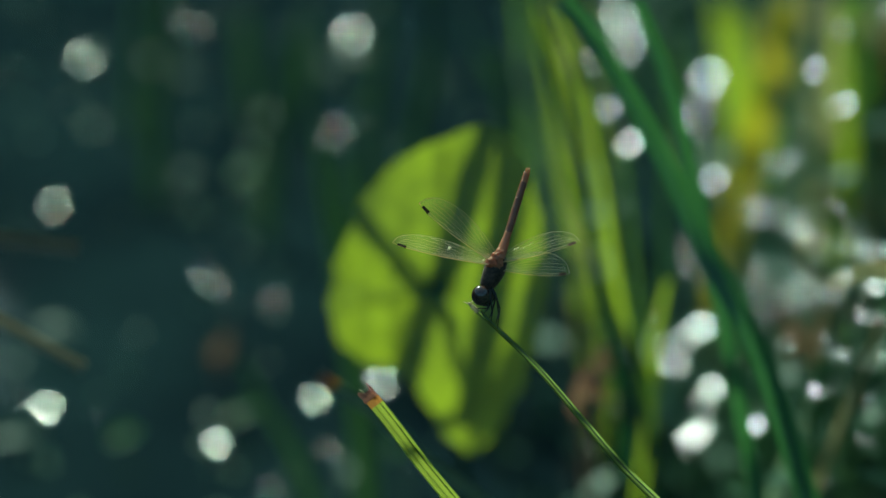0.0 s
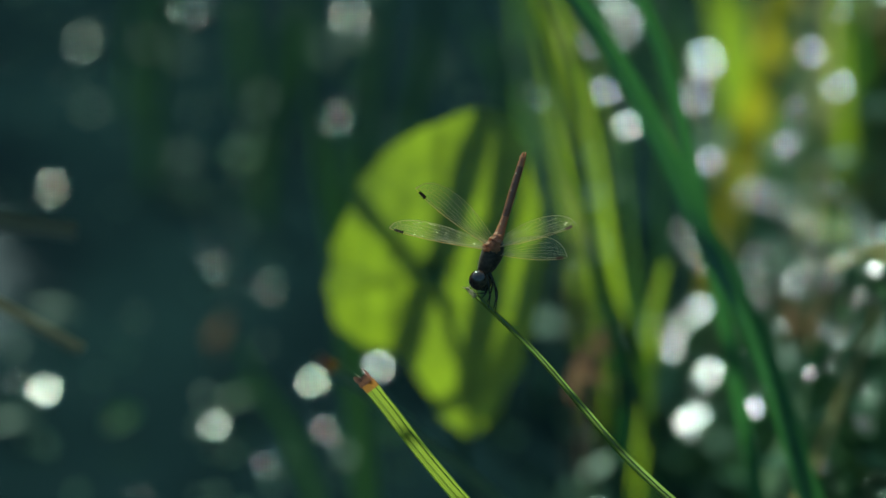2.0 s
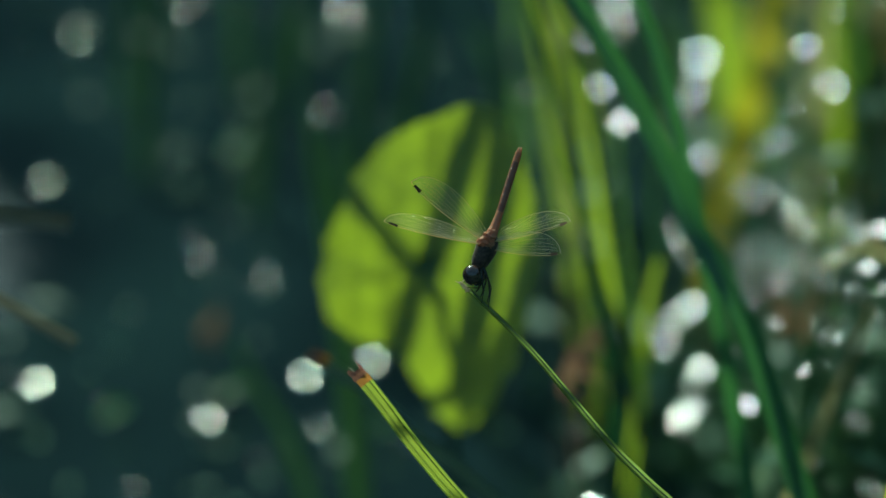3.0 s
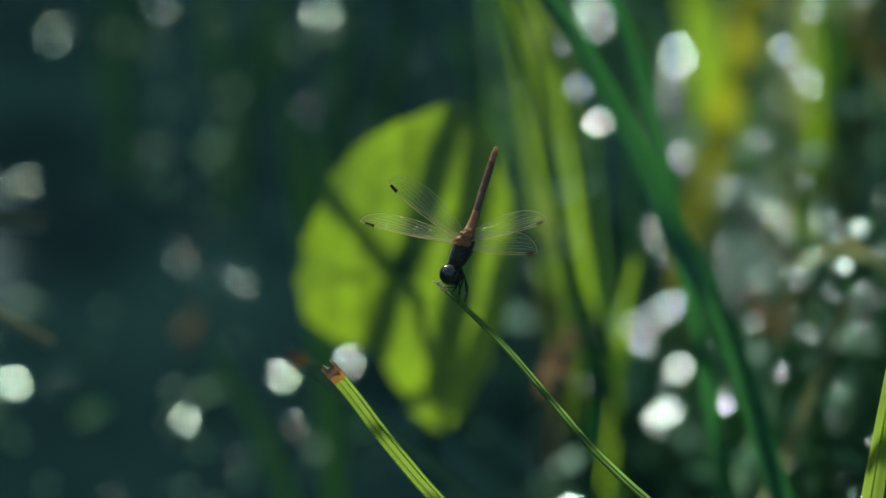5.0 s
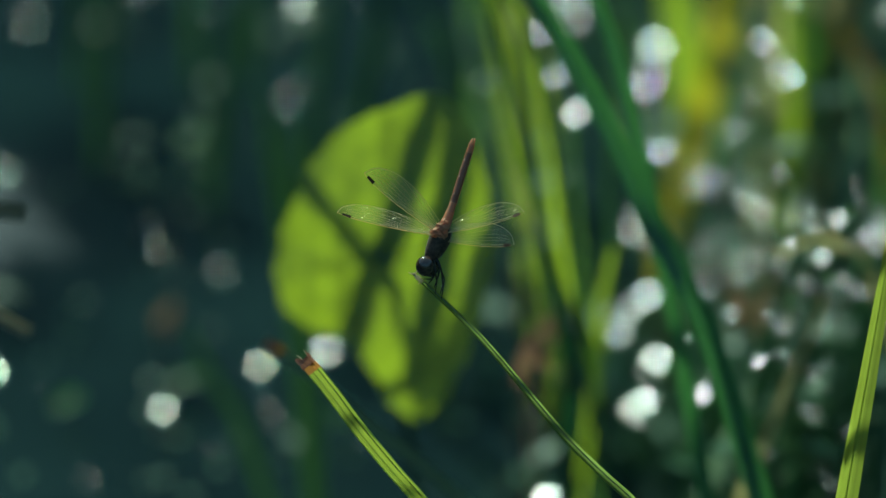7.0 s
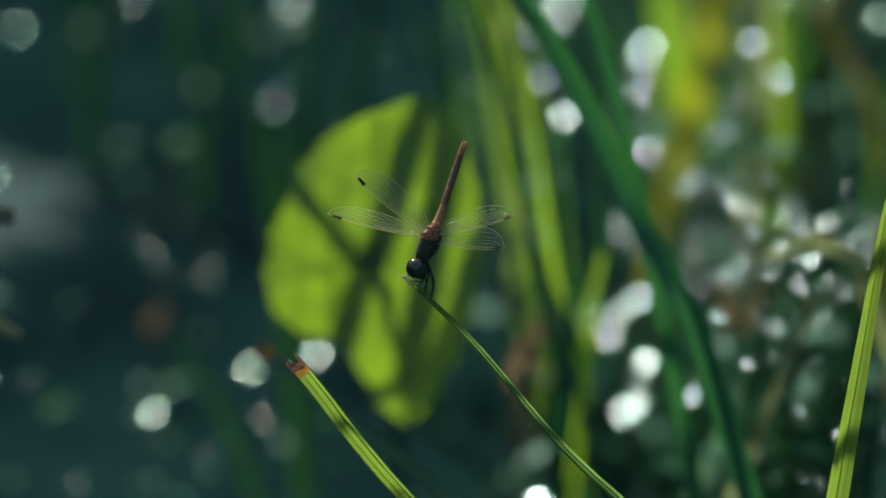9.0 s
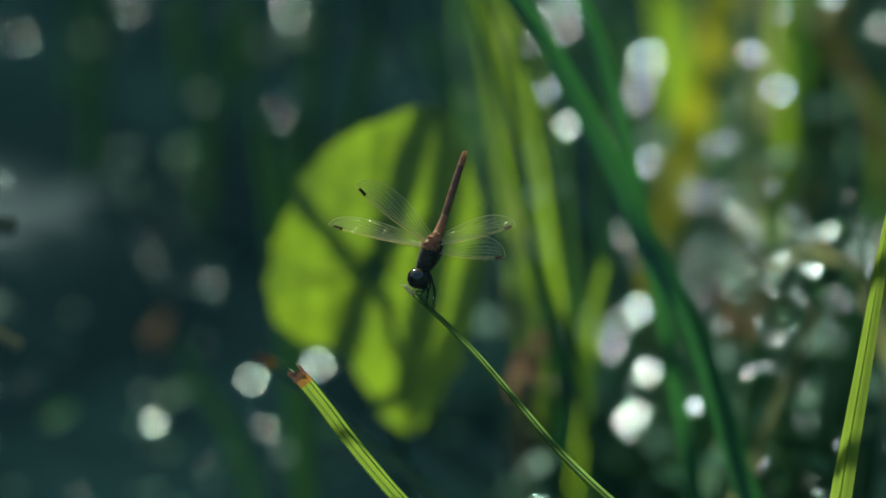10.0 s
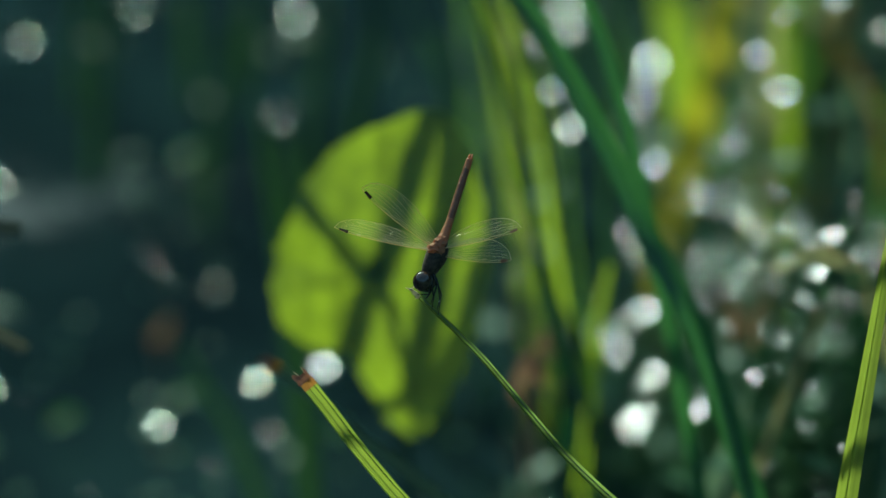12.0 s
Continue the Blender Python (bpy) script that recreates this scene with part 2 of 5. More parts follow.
def strip(bm, path, radii, normal):
    """A flat ridge along path, as the fine veins of a wing are."""
    n = len(path) - 1
    rows = []
    for i, q in enumerate(path):
        side = (path[min(i + 1, n)] - path[max(i - 1, 0)]).cross(normal).normalized() * radii[i]
        rows.append([bm.verts.new(q - side), bm.verts.new(q + side)])
    for a, b in zip(rows, rows[1:]):
        bm.faces.new((a[0], a[1], b[1], b[0]))


def ball(bm, centre, size, turn=None, u=20, v=14):
    m = Matrix.Translation(centre) @ (turn or Matrix()) @ Matrix.Diagonal((*size, 1))
    bmesh.ops.create_uvsphere(bm, u_segments=u, v_segments=v, radius=1.0, matrix=m)


def taper(width, tip=0.0, base=0.5, peak=0.35):
    """Widths of a blade that swells from its base and narrows to its tip."""
    def at(u):
        if u < peak:
            return width * (base + (1 - base) * math.sin(u / peak * math.pi / 2))
        return width * (tip + (1 - tip) * math.cos((u - peak) / (1 - peak) * math.pi / 2) ** 0.8)
    return at


def midrib(path, facing, fold, widths, mat, parent, twist=0.0):
    """The raised rib along the middle of a blade, on its underside."""
    bm = bmesh.new()
    n = len(path) - 1
    pts = []
    for i, q in enumerate(path):
        t = (path[min(i + 1, n)] - path[max(i - 1, 0)]).normalized()
        f = Matrix.Rotation(twist * i / n, 3, t) @ Vector(facing)
        face = t.cross(f).normalized().cross(t).normalized()
        pts.append(q - face * (0.25 * fold * widths(i / n)))
    tube(bm, pts, [max(0.00008, widths(i / n) * 0.022) for i in range(n + 1)], 5)
    return part("midrib", bm, mat, parent)


def grass_shoot(points, width, mat, label, name="grass_shoot", facing=(0, -1, 0.3), fold=0.3, tip=0.02, twist=0.0,
                group="", steps=28, base=0.5, peak=0.4):
    """A single blade of grass rooted at its first point, with its midrib."""
    root = Vector(points[0])
    shoot = new(name)
    bm = bmesh.new()
    path = spline([Vector(p) - root for p in points], steps)
    w = taper(width, tip, base, peak)
    ribbon(bm, path, w, facing, fold, 4, twist)
    part("blade", bm, mat, shoot)
    midrib(path, facing, fold, w, mat, shoot, twist)
    shoot.location = root
    return tagged(shoot, label, "grass", group)


# ---------------------------------------------------------------- ground, water, distance
def ground_height(x, y):
    bank = 1 / (1 + math.exp(-(x - 0.10 + 0.10 * math.sin(y * 3.1)) / 0.035))
    bump_ = noise.noise((x * 4, y * 4, 0.3)) * 0.02 + noise.noise((x * 17, y * 17, 1.3)) * 0.006
    near = 1 if abs(x) < 5 and -1 < y < 6 else 0
    return -0.06 + 0.075 * bank + bump_ * near * (0.4 + 0.6 * bank)


def ground():
    xs = sorted([i * 0.03 for i in range(-40, 41)] + [s * d for s in (-1, 1) for d in (1.6, 2.5, 4, 8, 20, 60, 200, 800, 2500)])
    ys = sorted([0.6 + i * 0.03 for i in range(0, 90)] + [-2500, -800, -200, -60, -20, -8, -4, -2, -1, 0, 0.3]
                + [3.6, 4.2, 5, 7, 12, 30, 80, 250, 800, 2500])
    bm = bmesh.new()
    g = [[bm.verts.new((x, y, ground_height(x, y) if abs(x) < 2 and -2 < y < 5 else (0.02 if x > 0 else -0.05))) for x in xs] for y in ys]
    for a, b in zip(g, g[1:]):
        for i in range(len(xs) - 1):
            bm.faces.new((a[i], a[i + 1], b[i + 1], b[i]))
    ob = part("ground", bm, MUD)
    tagged(ob, "dark wet mud of a pond bank", "ground", kind="structure")
    bm = bmesh.new()
    xs = [-7, -5, -3, -2, -1.4, -1.0] + [-0.8 + 0.02 * i for i in range(48)] + [0.25, 0.4, 0.6]
    ys = [-3, -1, 0, 0.6, 1.0] + [1.2 + 0.02 * i for i in range(66)] + [2.6, 3, 4, 6, 9]
    g = [[bm.verts.new((x, y, swell(x, y))) for x in xs] for y in ys]
    for a, b in zip(g, g[1:]):
        for i in range(len(xs) - 1):
            bm.faces.new((a[i], a[i + 1], b[i + 1], b[i]))
    return tagged(part("water", bm, WATER), "dark still pond water with faint ripples", "water", kind="structure")


def swell(x, y):
    """The height of the slow swells on the water: sloping patches that mirror a higher part of the sky."""
    z = 0.0
    for x0, y0, wide, deep, slope in ((-0.17, 1.72, 0.16, 0.20, 0.082), (-0.44, 1.74, 0.12, 0.16, 0.070), (-0.10, 1.42, 0.50, 0.13, -0.040)):
        u, v = (x - x0) / wide, (y - y0) / deep
        z += slope * deep * v * math.exp(-u * u - v * v)
    return z - 0.001


# Unseen tree ring, added so the water mirrors dark instead of bright sky.
def far_belt():
    bm = bmesh.new()
    n, k = 160, 14
    rows = []
    for j in range(k + 1):
        row = []
        for i in range(n):
            a = i / n * math.tau
            r = 11 + 1.6 * noise.noise((math.cos(a) * 4, math.sin(a) * 4, j * 0.5)) - 0.5 * j / k
            top = 5.2 + 1.8 * noise.noise((math.cos(a) * 7, math.sin(a) * 7, 9.0)) + 2.0 * math.exp(-((a - 0.22) / 0.26) ** 2)
            row.append(bm.verts.new((math.sin(a) * r, math.cos(a) * r, -0.1 + top * j / k)))
        rows.append(row)
    for j in range(k):
        for i in range(n):
            bm.faces.new((rows[j][i], rows[j][(i + 1) % n], rows[j + 1][(i + 1) % n], rows[j + 1][i]))
    tagged(part("backdrop", bm, FAR_WOOD), "unseen dark belt of trees added to block the low sky", "trees", kind="structure")


water = ground()
far_belt()

# ---------------------------------------------------------------- the dragonfly
MM = 0.001


def wing(parent, root, tip, chord, front, lift, seed, name="wing", label="clear veined wing with a dark spot near its tip"):
    """A wing in the dragonfly's own space, in millimetres. front: the way of its leading edge, lift: how far its tip leaves the plane."""
    rng = random.Random(seed)
    r, t = Vector(root), Vector(tip)
    along = t - r
    span = along.length
    along.normalize()
    f = Vector(front)
    f = (f - along * f.dot(along)).normalized()
    nrm = along.cross(f)

    def lead(u):      # leading edge: nearly straight, rounding off at the tip
        return chord * (0.10 + 0.10 * math.sin(u * math.pi)) * (1 - max(0, (u - 0.86) / 0.14) ** 2.2)

    def trail(u):
        w = chord * (0.30 + 0.60 * math.sin(min(u / 0.62, 1) * math.pi / 2)) if u < 0.62 else chord * 0.9
        if u > 0.62:
            w *= math.sqrt(max(0, 1 - ((u - 0.62) / 0.38) ** 2.4))
        return w * min(1, u / 0.05 + 0.15)

    def at(u, s):     # s: 0 at the leading edge, 1 at the trailing edge
        sag = 0.35 * math.sin(s * 9 + u * 3) * (1 - u) * 0.3
        return (r + along * (u * span) + f * (lead(u) * (1 - s) - trail(u) * s) + nrm * (lift * u * u + sag)) * MM

    holder = None
    bm = bmesh.new()
    nu, ns = 36, 8
    g = [[bm.verts.new(at(i / nu, j / ns)) for j in range(ns + 1)] for i in range(nu + 1)]
    for i in range(nu):
        for j in range(ns):
            bm.faces.new((g[i][j], g[i][j + 1], g[i + 1][j + 1], g[i + 1][j]))
    holder = part(name, bm, MEMBRANE, parent, label)
    veins = bmesh.new()

    def vein(points, rad):
        strip(veins, points, [rad * MM] * len(points), nrm)

    edge = bmesh.new()
    tube(edge, [at(i / 40, 0) for i in range(41)], [((0.15 if tip[0] < 0 else 0.11) - 0.0018 * i) * MM for i in range(41)], 6, 1.0, tuple(nrm))
    part("leading_edge", edge, AMBER, holder, "stout amber leading edge")
    strip(veins, [at(i / 40, 1) for i in range(41)], [(0.05 + 0.05 * (i / 40) ** 2) * MM for i in range(41)], nrm)      # trailing edge
    vein([at(0.02 + i / 30 * 0.9, 0.10 + 0.02 * math.sin(i)) for i in range(31)], 0.075)
    vein([at(i / 20 * 0.52, 0.17) for i in range(21)], 0.065)
    for s0, s1, u1 in ((0.22, 0.30, 0.97), (0.28, 0.46, 0.95), (0.36, 0.62, 0.9), (0.44, 0.80, 0.8), (0.55, 0.97, 0.66), (0.7, 0.99, 0.42)):
        vein([at(0.03 + (u1 - 0.03) * i / 24, s0 + (s1 - s0) * (i / 24) ** 1.2 + 0.008 * math.sin(i * 1.7 + s0 * 20)) for i in range(25)], 0.046)
    tracks_ = [0.0, 0.10, 0.24, 0.34, 0.45, 0.58, 0.72, 0.86, 1.0]
    for a, b in zip(tracks_, tracks_[1:]):
        count = 30 if b < 0.3 else 34
        for i in range(count):
            u = 0.05 + 0.9 * (i + rng.uniform(0.2, 0.8)) / count
            du = rng.uniform(-0.012, 0.012)
            vein([at(u, a), at(min(u + du, 0.99), b)], 0.020 if a else 0.03)
    part("vein_network", veins, VEIN, holder, "fine amber wing veins")
    sb = bmesh.new()
    c = [at(u, s) + nrm * 0.12 * MM for u, s in ((0.85, -0.02), (0.85, 0.15), (0.945, 0.17), (0.945, -0.02))]
    d = [q - nrm * 0.24 * MM for q in c]
    va, vb = [sb.verts.new(q) for q in c], [sb.verts.new(q) for q in d]
    sb.faces.new(va)
    sb.faces.new(vb[::-1])
    for i in range(4):
        sb.faces.new((va[i], vb[i], vb[(i + 1) % 4], va[(i + 1) % 4]))
    # right-hand spots get the paler colour that sunlight would give them
    part("wing_spot", sb, STIGMA if tip[0] < 0 else SUNLIT_SPOT, holder, "dark spot near the wing tip" if tip[0] < 0 else "spot near the wing tip, tinted amber as if sunlit", False)
    return holder


def dragonfly():
    """In its own space x runs to its perch's side, z up along the abdomen, y behind; the origin lies where the front feet hold the grass."""
    body = new("dragonfly")
    mm = lambda *q: Vector(q) * MM
    # thorax: from the neck up to the base of the abdomen
    bm = bmesh.new()
    tube(bm, spline([mm(3.4, 0.2, 5.6), mm(5.2, 0.4, 9.0), mm(6.6, 0.5, 12.0), mm(8.0, 0.6, 15.4)], 12),
         [v * MM for v in (1.4, 1.85, 2.15, 2.35, 2.5, 2.62, 2.72, 2.8, 2.78, 2.6, 2.3, 1.9, 1.4)], 16, 1.15)
    part("thorax", bm, CHITIN, body, "dark brown thorax")
    for x in (-1.0, 1.0):      # pale shoulder stripes along both flanks
        bm = bmesh.new()
        tube(bm, spline([mm(4.2 + x * 1.9, 0.1, 6.4), mm(5.4 + x * 2.3, 0.2, 8.6), mm(6.4 + x * 2.55, 0.3, 11.2)], 8), [v * MM for v in (0.15, 0.3, 0.38, 0.42, 0.42, 0.38, 0.32, 0.25, 0.12)], 8)
        part("shoulder_stripe", bm, STRIPE, body, "pale cream shoulder stripe")
    # rusty plate between the wing bases, with a fuzzy, lumpy surface
    bm = bmesh.new()
    for c, size in ((mm(5.3, -1.5, 13.2), (1.9, 1.4, 1.5)), (mm(7.0, -1.4, 14.6), (1.9, 1.5, 1.7)), (mm(7.6, -0.9, 15.8), (1.5, 1.4, 1.3)), (mm(7.2, -1.5, 12.6), (1.5, 1.3, 1.2))):
        ball(bm, c, [v * MM for v in size], None, 26, 20)
    for v in bm.verts:
        q = v.co * 1400
        v.co += v.co.normalized() * 0.0 + Vector((noise.noise(q), noise.noise(q + Vector((9, 0, 0))), noise.noise(q + Vector((0, 9, 0))))) * 0.7 * MM
    part("wing_base", bm, CHITIN_RUST, body, "rusty fuzzy plate between the wing bases")
    # abdomen: ten segments towards the tip
    axis = spline([mm(7.6, 0.3, 14.6), mm(10.0, 1.2, 21.5), mm(12.8, 2.6, 30.5), mm(15.6, 3.8, 39.3)], 60)
    for s in range(10):
        a, b = s * 6, s * 6 + 6
        seg = axis[a:b + 1]
        base = 1.7 - 0.70 * min(1, s / 3) if s < 4 else 1.0 + (0.10 if s in (6, 7) else 0.0) - (0.12 if s == 9 else 0)
        nxt = 1.7 - 0.70 * min(1, (s + 1) / 3) if s < 3 else 1.0 + (0.10 if s + 1 in (6, 7) else 0.0) - (0.12 if s == 8 else 0.0)
        rad = [(base + (nxt - base) * i / 6 + (0.004 if i == 6 else (-0.012 if i == 0 else 0))) * MM for i in range(7)]
        bm = bmesh.new()
        tube(bm, seg, rad, 14, 1.0, (0, 0, 1), s == 9)
        part("abdomen_segment", bm, CHITIN_BROWN if 3 <= s < 9 else CHITIN_RED, body)
        bm = bmesh.new()        # swollen hind rim of the segment
        tube(bm, [seg[5].lerp(seg[6], 0.5), seg[6], seg[6] + (seg[6] - seg[5]) * 0.35], [rad[6] * 1.005, rad[6] * 1.04, rad[6] * 1.0], 14)
        part("segment_rim", bm, CHITIN_BROWN if 3 <= s < 8 else CHITIN_RED, body)
    for k, off in ((-1, 0.75), (1, 0.8)):      # pale keels along both flanks
        bm = bmesh.new()
        tube(bm, [q + mm(k * 1.0 - 0.1 * k * abs(i - 30) / 30, off * -0.2, 0.25 * -k) for i, q in enumerate(axis) if 8 < i < 58], [0.10 * MM] * 49, 6)
        part("side_keel", bm, CHITIN_RUST, body, "pale orange keel along the abdomen")
    bm = bmesh.new()
    for k in (-0.35, 0.35):
        tube(bm, [axis[-1] + mm(k, 0, -0.1), axis[-1] + mm(k * 1.3 + 0.3, 0.2, 1.0), axis[-1] + mm(k * 0.8 + 0.5, 0.2, 1.7)],
             [0.38 * MM, 0.34 * MM, 0.12 * MM], 8)
    part("tail_claspers", bm, CHITIN_RUST, body, "orange-red claspers at the tail tip")
    # head with two large eyes
    bm = bmesh.new()
    ball(bm, mm(2.9, -0.5, 3.7), (1.9 * MM, 1.8 * MM, 1.9 * MM))
    ball(bm, mm(1.9, -0.2, 2.0), (1.3 * MM, 1.5 * MM, 1.1 * MM))
    part("head", bm, CHITIN, body, "dark face")
    for x, y, z, r in ((2.1, -1.6, 3.6, 2.75), (3.5, 1.5, 3.2, 2.6)):
        bm = bmesh.new()
        ball(bm, mm(x, y, z), (r * MM, r * 0.92 * MM, r * 1.08 * MM), None, 28, 20)
        part("eye", bm, EYE_MAT, body, "large glossy dark compound eye")
    bm = bmesh.new()
    tube(bm, [mm(3.3, 0, 5.0), mm(3.9, 0.1, 6.4)], [1.0 * MM, 1.1 * MM], 10)
    part("neck", bm, CHITIN_RUST, body)
    # legs: thigh, shin, foot
    for pts in (((5.2, -0.8, 6.0), (6.6, -1.4, 2.8), (7.7, -0.8, -0.2), (6.9, -0.3, -6.2)),
                ((4.6, -0.9, 5.4), (5.0, -1.5, 2.2), (5.5, -1.2, -1.2), (5.0, -0.4, -4.7)),
                ((4.0, -1.0, 5.2), (4.2, -1.6, 2.6), (4.1, -1.5, -0.2), (0.7, -0.7, -0.2)),
                ((5.4, 1.0, 6.0), (6.8, 2.0, 2.6), (7.3, 1.4, -1.8), (6.4, 0.4, -5.2)),
                ((5.2, 1.1, 6.4), (6.3, 2.0, 2.8), (5.4, 1.5, -1.2), (4.6, 0.4, -3.1)),
                ((4.4, 0.9, 5.4), (5.3, 1.6, 2.4), (4.2, 1.0, -0.4), (3.1, 0.3, -1.6))):
        bm = bmesh.new()
        q = [mm(*p) for p in pts]
        tube(bm, spline(q[:3], 10), [(0.36 - 0.016 * i) * MM for i in range(11)], 7)
        tube(bm, [q[2], q[2].lerp(q[3], 0.5), q[3]], [0.2 * MM, 0.16 * MM, 0.12 * MM], 6)
        for i in range(6):
            c = q[1].lerp(q[2], 0.15 + i * 0.14)
            tube(bm, [c, c + mm(0.5, -0.2, -0.35)], [0.05 * MM, 0.015 * MM], 4)
        part("leg", bm, LEG_MAT, body, "thin black spiny leg")
    # wings: fore and hind on either side
    wing(body, (4.4, -1.9, 13.0), (-23.8, 2.4, 18.6), 7.0, (-0.29, -0.74, -0.6), 0.6, 1)
    wing(body, (5.4, -2.0, 14.2), (-16.0, 4.0, 30.2), 7.8, (-0.8, -0.75, -0.9), 0.8, 2)
    wing(body, (7.8, -1.2, 11.6), (28.0, 4.0, 9.8), 6.8, (0.0, -0.45, -1), -0.6, 3)
    wing(body, (8.4, -1.2, 13.8), (31.0, 4.0, 19.2), 6.4, (0.25, -0.8, -1), -0.6, 4)
    return tagged(body, "red-brown dragonfly with clear wings, tail raised, on a grass tip", "dragonfly")


# ---------------------------------------------------------------- blades in focus
def perch_shoot():
    pts = [(0.2403, 0.7333, -0.0100), (0.1542, 0.7669, 0.2217), (0.0736, 0.7983, 0.3151), (0.0628, 0.8025, 0.3241), (0.0521, 0.8070, 0.3336), (0.0406, 0.8126, 0.3458), (0.0274, 0.8191, 0.3597), (0.0167, 0.8236, 0.3692), (0.0074, 0.8272, 0.3770)]
    root = Vector(pts[0])
    path = spline([Vector(q) - root for q in pts], 120)
    step = (path[1] - path[0]).length
    k = max(1, round(0.0045 / step))
    shoot = new("grass_shoot")
    bm = bmesh.new()
    width = lambda u: 0.0048 * (1 - 0.68 * u ** 2.2)
    ribbon(bm, path[:-k], width, (0.25, -0.75, 0.6), 1.4, 4)
    part("blade", bm, GRASS_PERCH, shoot)
    # pale rib shifted to the top edge, in place of a sunlit rim
    bm = bmesh.new()
    tube(bm, [q + Vector((0.0008, -0.0003, 0.0008)) * (1 - 0.55 * i / 120) for i, q in enumerate(path[:-k])], [0.00034 * (1 - 0.5 * i / 120) for i in range(len(path) - k)], 6)
    part("midrib", bm, GRASS_PALE, shoot, "pale midrib set along the top edge as a highlight")
    end = path[-k - 1:]
    bm = bmesh.new()
    tube(bm, spline(end, 6), [0.0006, 0.0008, 0.0006, 0.0008, 0.0005, 0.0005, 0.0003], 7)
    for dx, dy, dz in ((-0.0022, 0, 0.0012), (0.0008, -0.0008, 0.0018), (-0.0008, 0.0004, -0.0014)):
        c = end[0].lerp(end[-1], 0.45 + dz * 200)
        tube(bm, [c, c + Vector((dx, dy, dz))], [0.0003, 0.0001], 5)
    part("frayed_tip", bm, FRAYED, shoot, "pale frayed tip")
    shoot.location = root
    return tagged(shoot, "thin folded green grass shoot bent under a dragonfly", "grass")


def across_blade(path, facing, i):
    """The ways across a blade and out of its face at a point of its path."""
    n = len(path) - 1
    t = (path[min(i + 1, n)] - path[max(i - 1, 0)]).normalized()
    side = t.cross(Vector(facing)).normalized()
    return side, side.cross(t).normalized()


def cut_shoot(pts, width, name_label, mat, seed, facing=(0.0, -0.9, -0.35), dried=0.0032, edge_mat=None):
    """A blade cut across: a folded blade with a groove and pale margins, a rusty band and a torn, dried end."""
    rng = random.Random(seed)
    root = Vector(pts[0])
    path = spline([Vector(q) - root for q in pts], 160)
    k = max(2, round(dried / (path[1] - path[0]).length))
    shoot = new("grass_shoot")
    fold = 0.7
    w = lambda u: width * (1.2 - 0.2 * u)
    green = path[:-k]
    bm = bmesh.new()
    ribbon(bm, green, w, facing, fold, 8)
    part("blade", bm, mat, shoot)
    n = len(green) - 1
    ways = [across_blade(green, facing, i) for i in range(n + 1)]
    for name, s, thick, m, label in (("groove", 0.06, 0.042, GRASS_DEEP, "dark groove along the blade"), ("margin", -0.97, 0.040, edge_mat or mat, "pale margin"),
                                     ("margin", 0.97, 0.028, edge_mat or mat, "pale margin"), ("rib", -0.52, 0.022, edge_mat or mat, "pale rib")):
        bm = bmesh.new()
        tube(bm, [q + side * (s * w(i / n) / 2) + face * ((abs(s) - 0.5) * w(i / n) / 2 * fold + 0.00008) for i, (q, (side, face)) in enumerate(zip(green, ways))],
             [thick * w(i / n) * (0.85 + 0.3 * noise.noise((i * 0.21, s * 9, seed))) for i in range(n + 1)], 6)
        part(name, bm, m, shoot, label)
    end = spline(path[-k - 1:], 14)
    bm = bmesh.new()
    ribbon(bm, end[:7], lambda u: width * 1.01, facing, 0.75, 6)
    part("yellowed_band", bm, RUST_BAND, shoot, "rust-coloured band below the cut")
    bm = bmesh.new()
    rows = ribbon(bm, end[6:], lambda u: width * (1.03 + 0.05 * math.sin(u * 9)), facing, 1.1, 12)
    t = (end[-1] - end[-2]).normalized()
    for j, v in enumerate(rows[-1]):      # the torn edge: two points and a notch
        u = j / 12
        v.co += t * width * (0.34 * math.exp(-((u - 0.62) / 0.13) ** 2) + 0.22 * math.exp(-((u - 0.05) / 0.12) ** 2) - 0.22 * math.exp(-((u - 0.34) / 0.12) ** 2) + rng.uniform(-0.05, 0.05))
    part("dried_tip", bm, BURNT, shoot, "brown dried ragged cut end")
    for s in (-0.6, 0.25):                # loose fibres
        side, face = across_blade(end, facing, len(end) - 1)
        q = end[-1] + side * (s * width / 2)
        bm = bmesh.new()
        tube(bm, [q - t * width * 0.15, q + t * width * 0.12 + side * s * 0.0004, q + t * width * 0.3 + side * s * 0.0011], [0.00016, 0.00012, 0.00005], 5)
        part("fibre", bm, FRAYED, shoot, "pale torn fibre")
    shoot.location = root
    return tagged(shoot, name_label, "grass")


dragon = dragonfly()
perch = perch_shoot()
stub = cut_shoot([(0.1535, 0.7289, -0.0100), (0.0822, 0.7640, 0.2169), (0.0134, 0.7980, 0.3144), (0.0035, 0.8029, 0.3248), (-0.0064, 0.8079, 0.3357), (-0.0139, 0.8121, 0.3447), (-0.0221, 0.8164, 0.3540)], 0.0052, "cut-off bright green grass blade with a brown dried end", GRASS_STUB, 3, edge_mat=GRASS_EDGE)
stub_back = cut_shoot([(0.1593, 0.9045, -0.0100), (0.0826, 0.9292, 0.1724), (0.0129, 0.9516, 0.2416), (-0.0076, 0.9582, 0.2558), (-0.0281, 0.9655, 0.2714), (-0.0418, 0.9698, 0.2806)], 0.0055, "cut-off dull green grass blade with a brown end", GRASS_BACK, 4, dried=0.007)
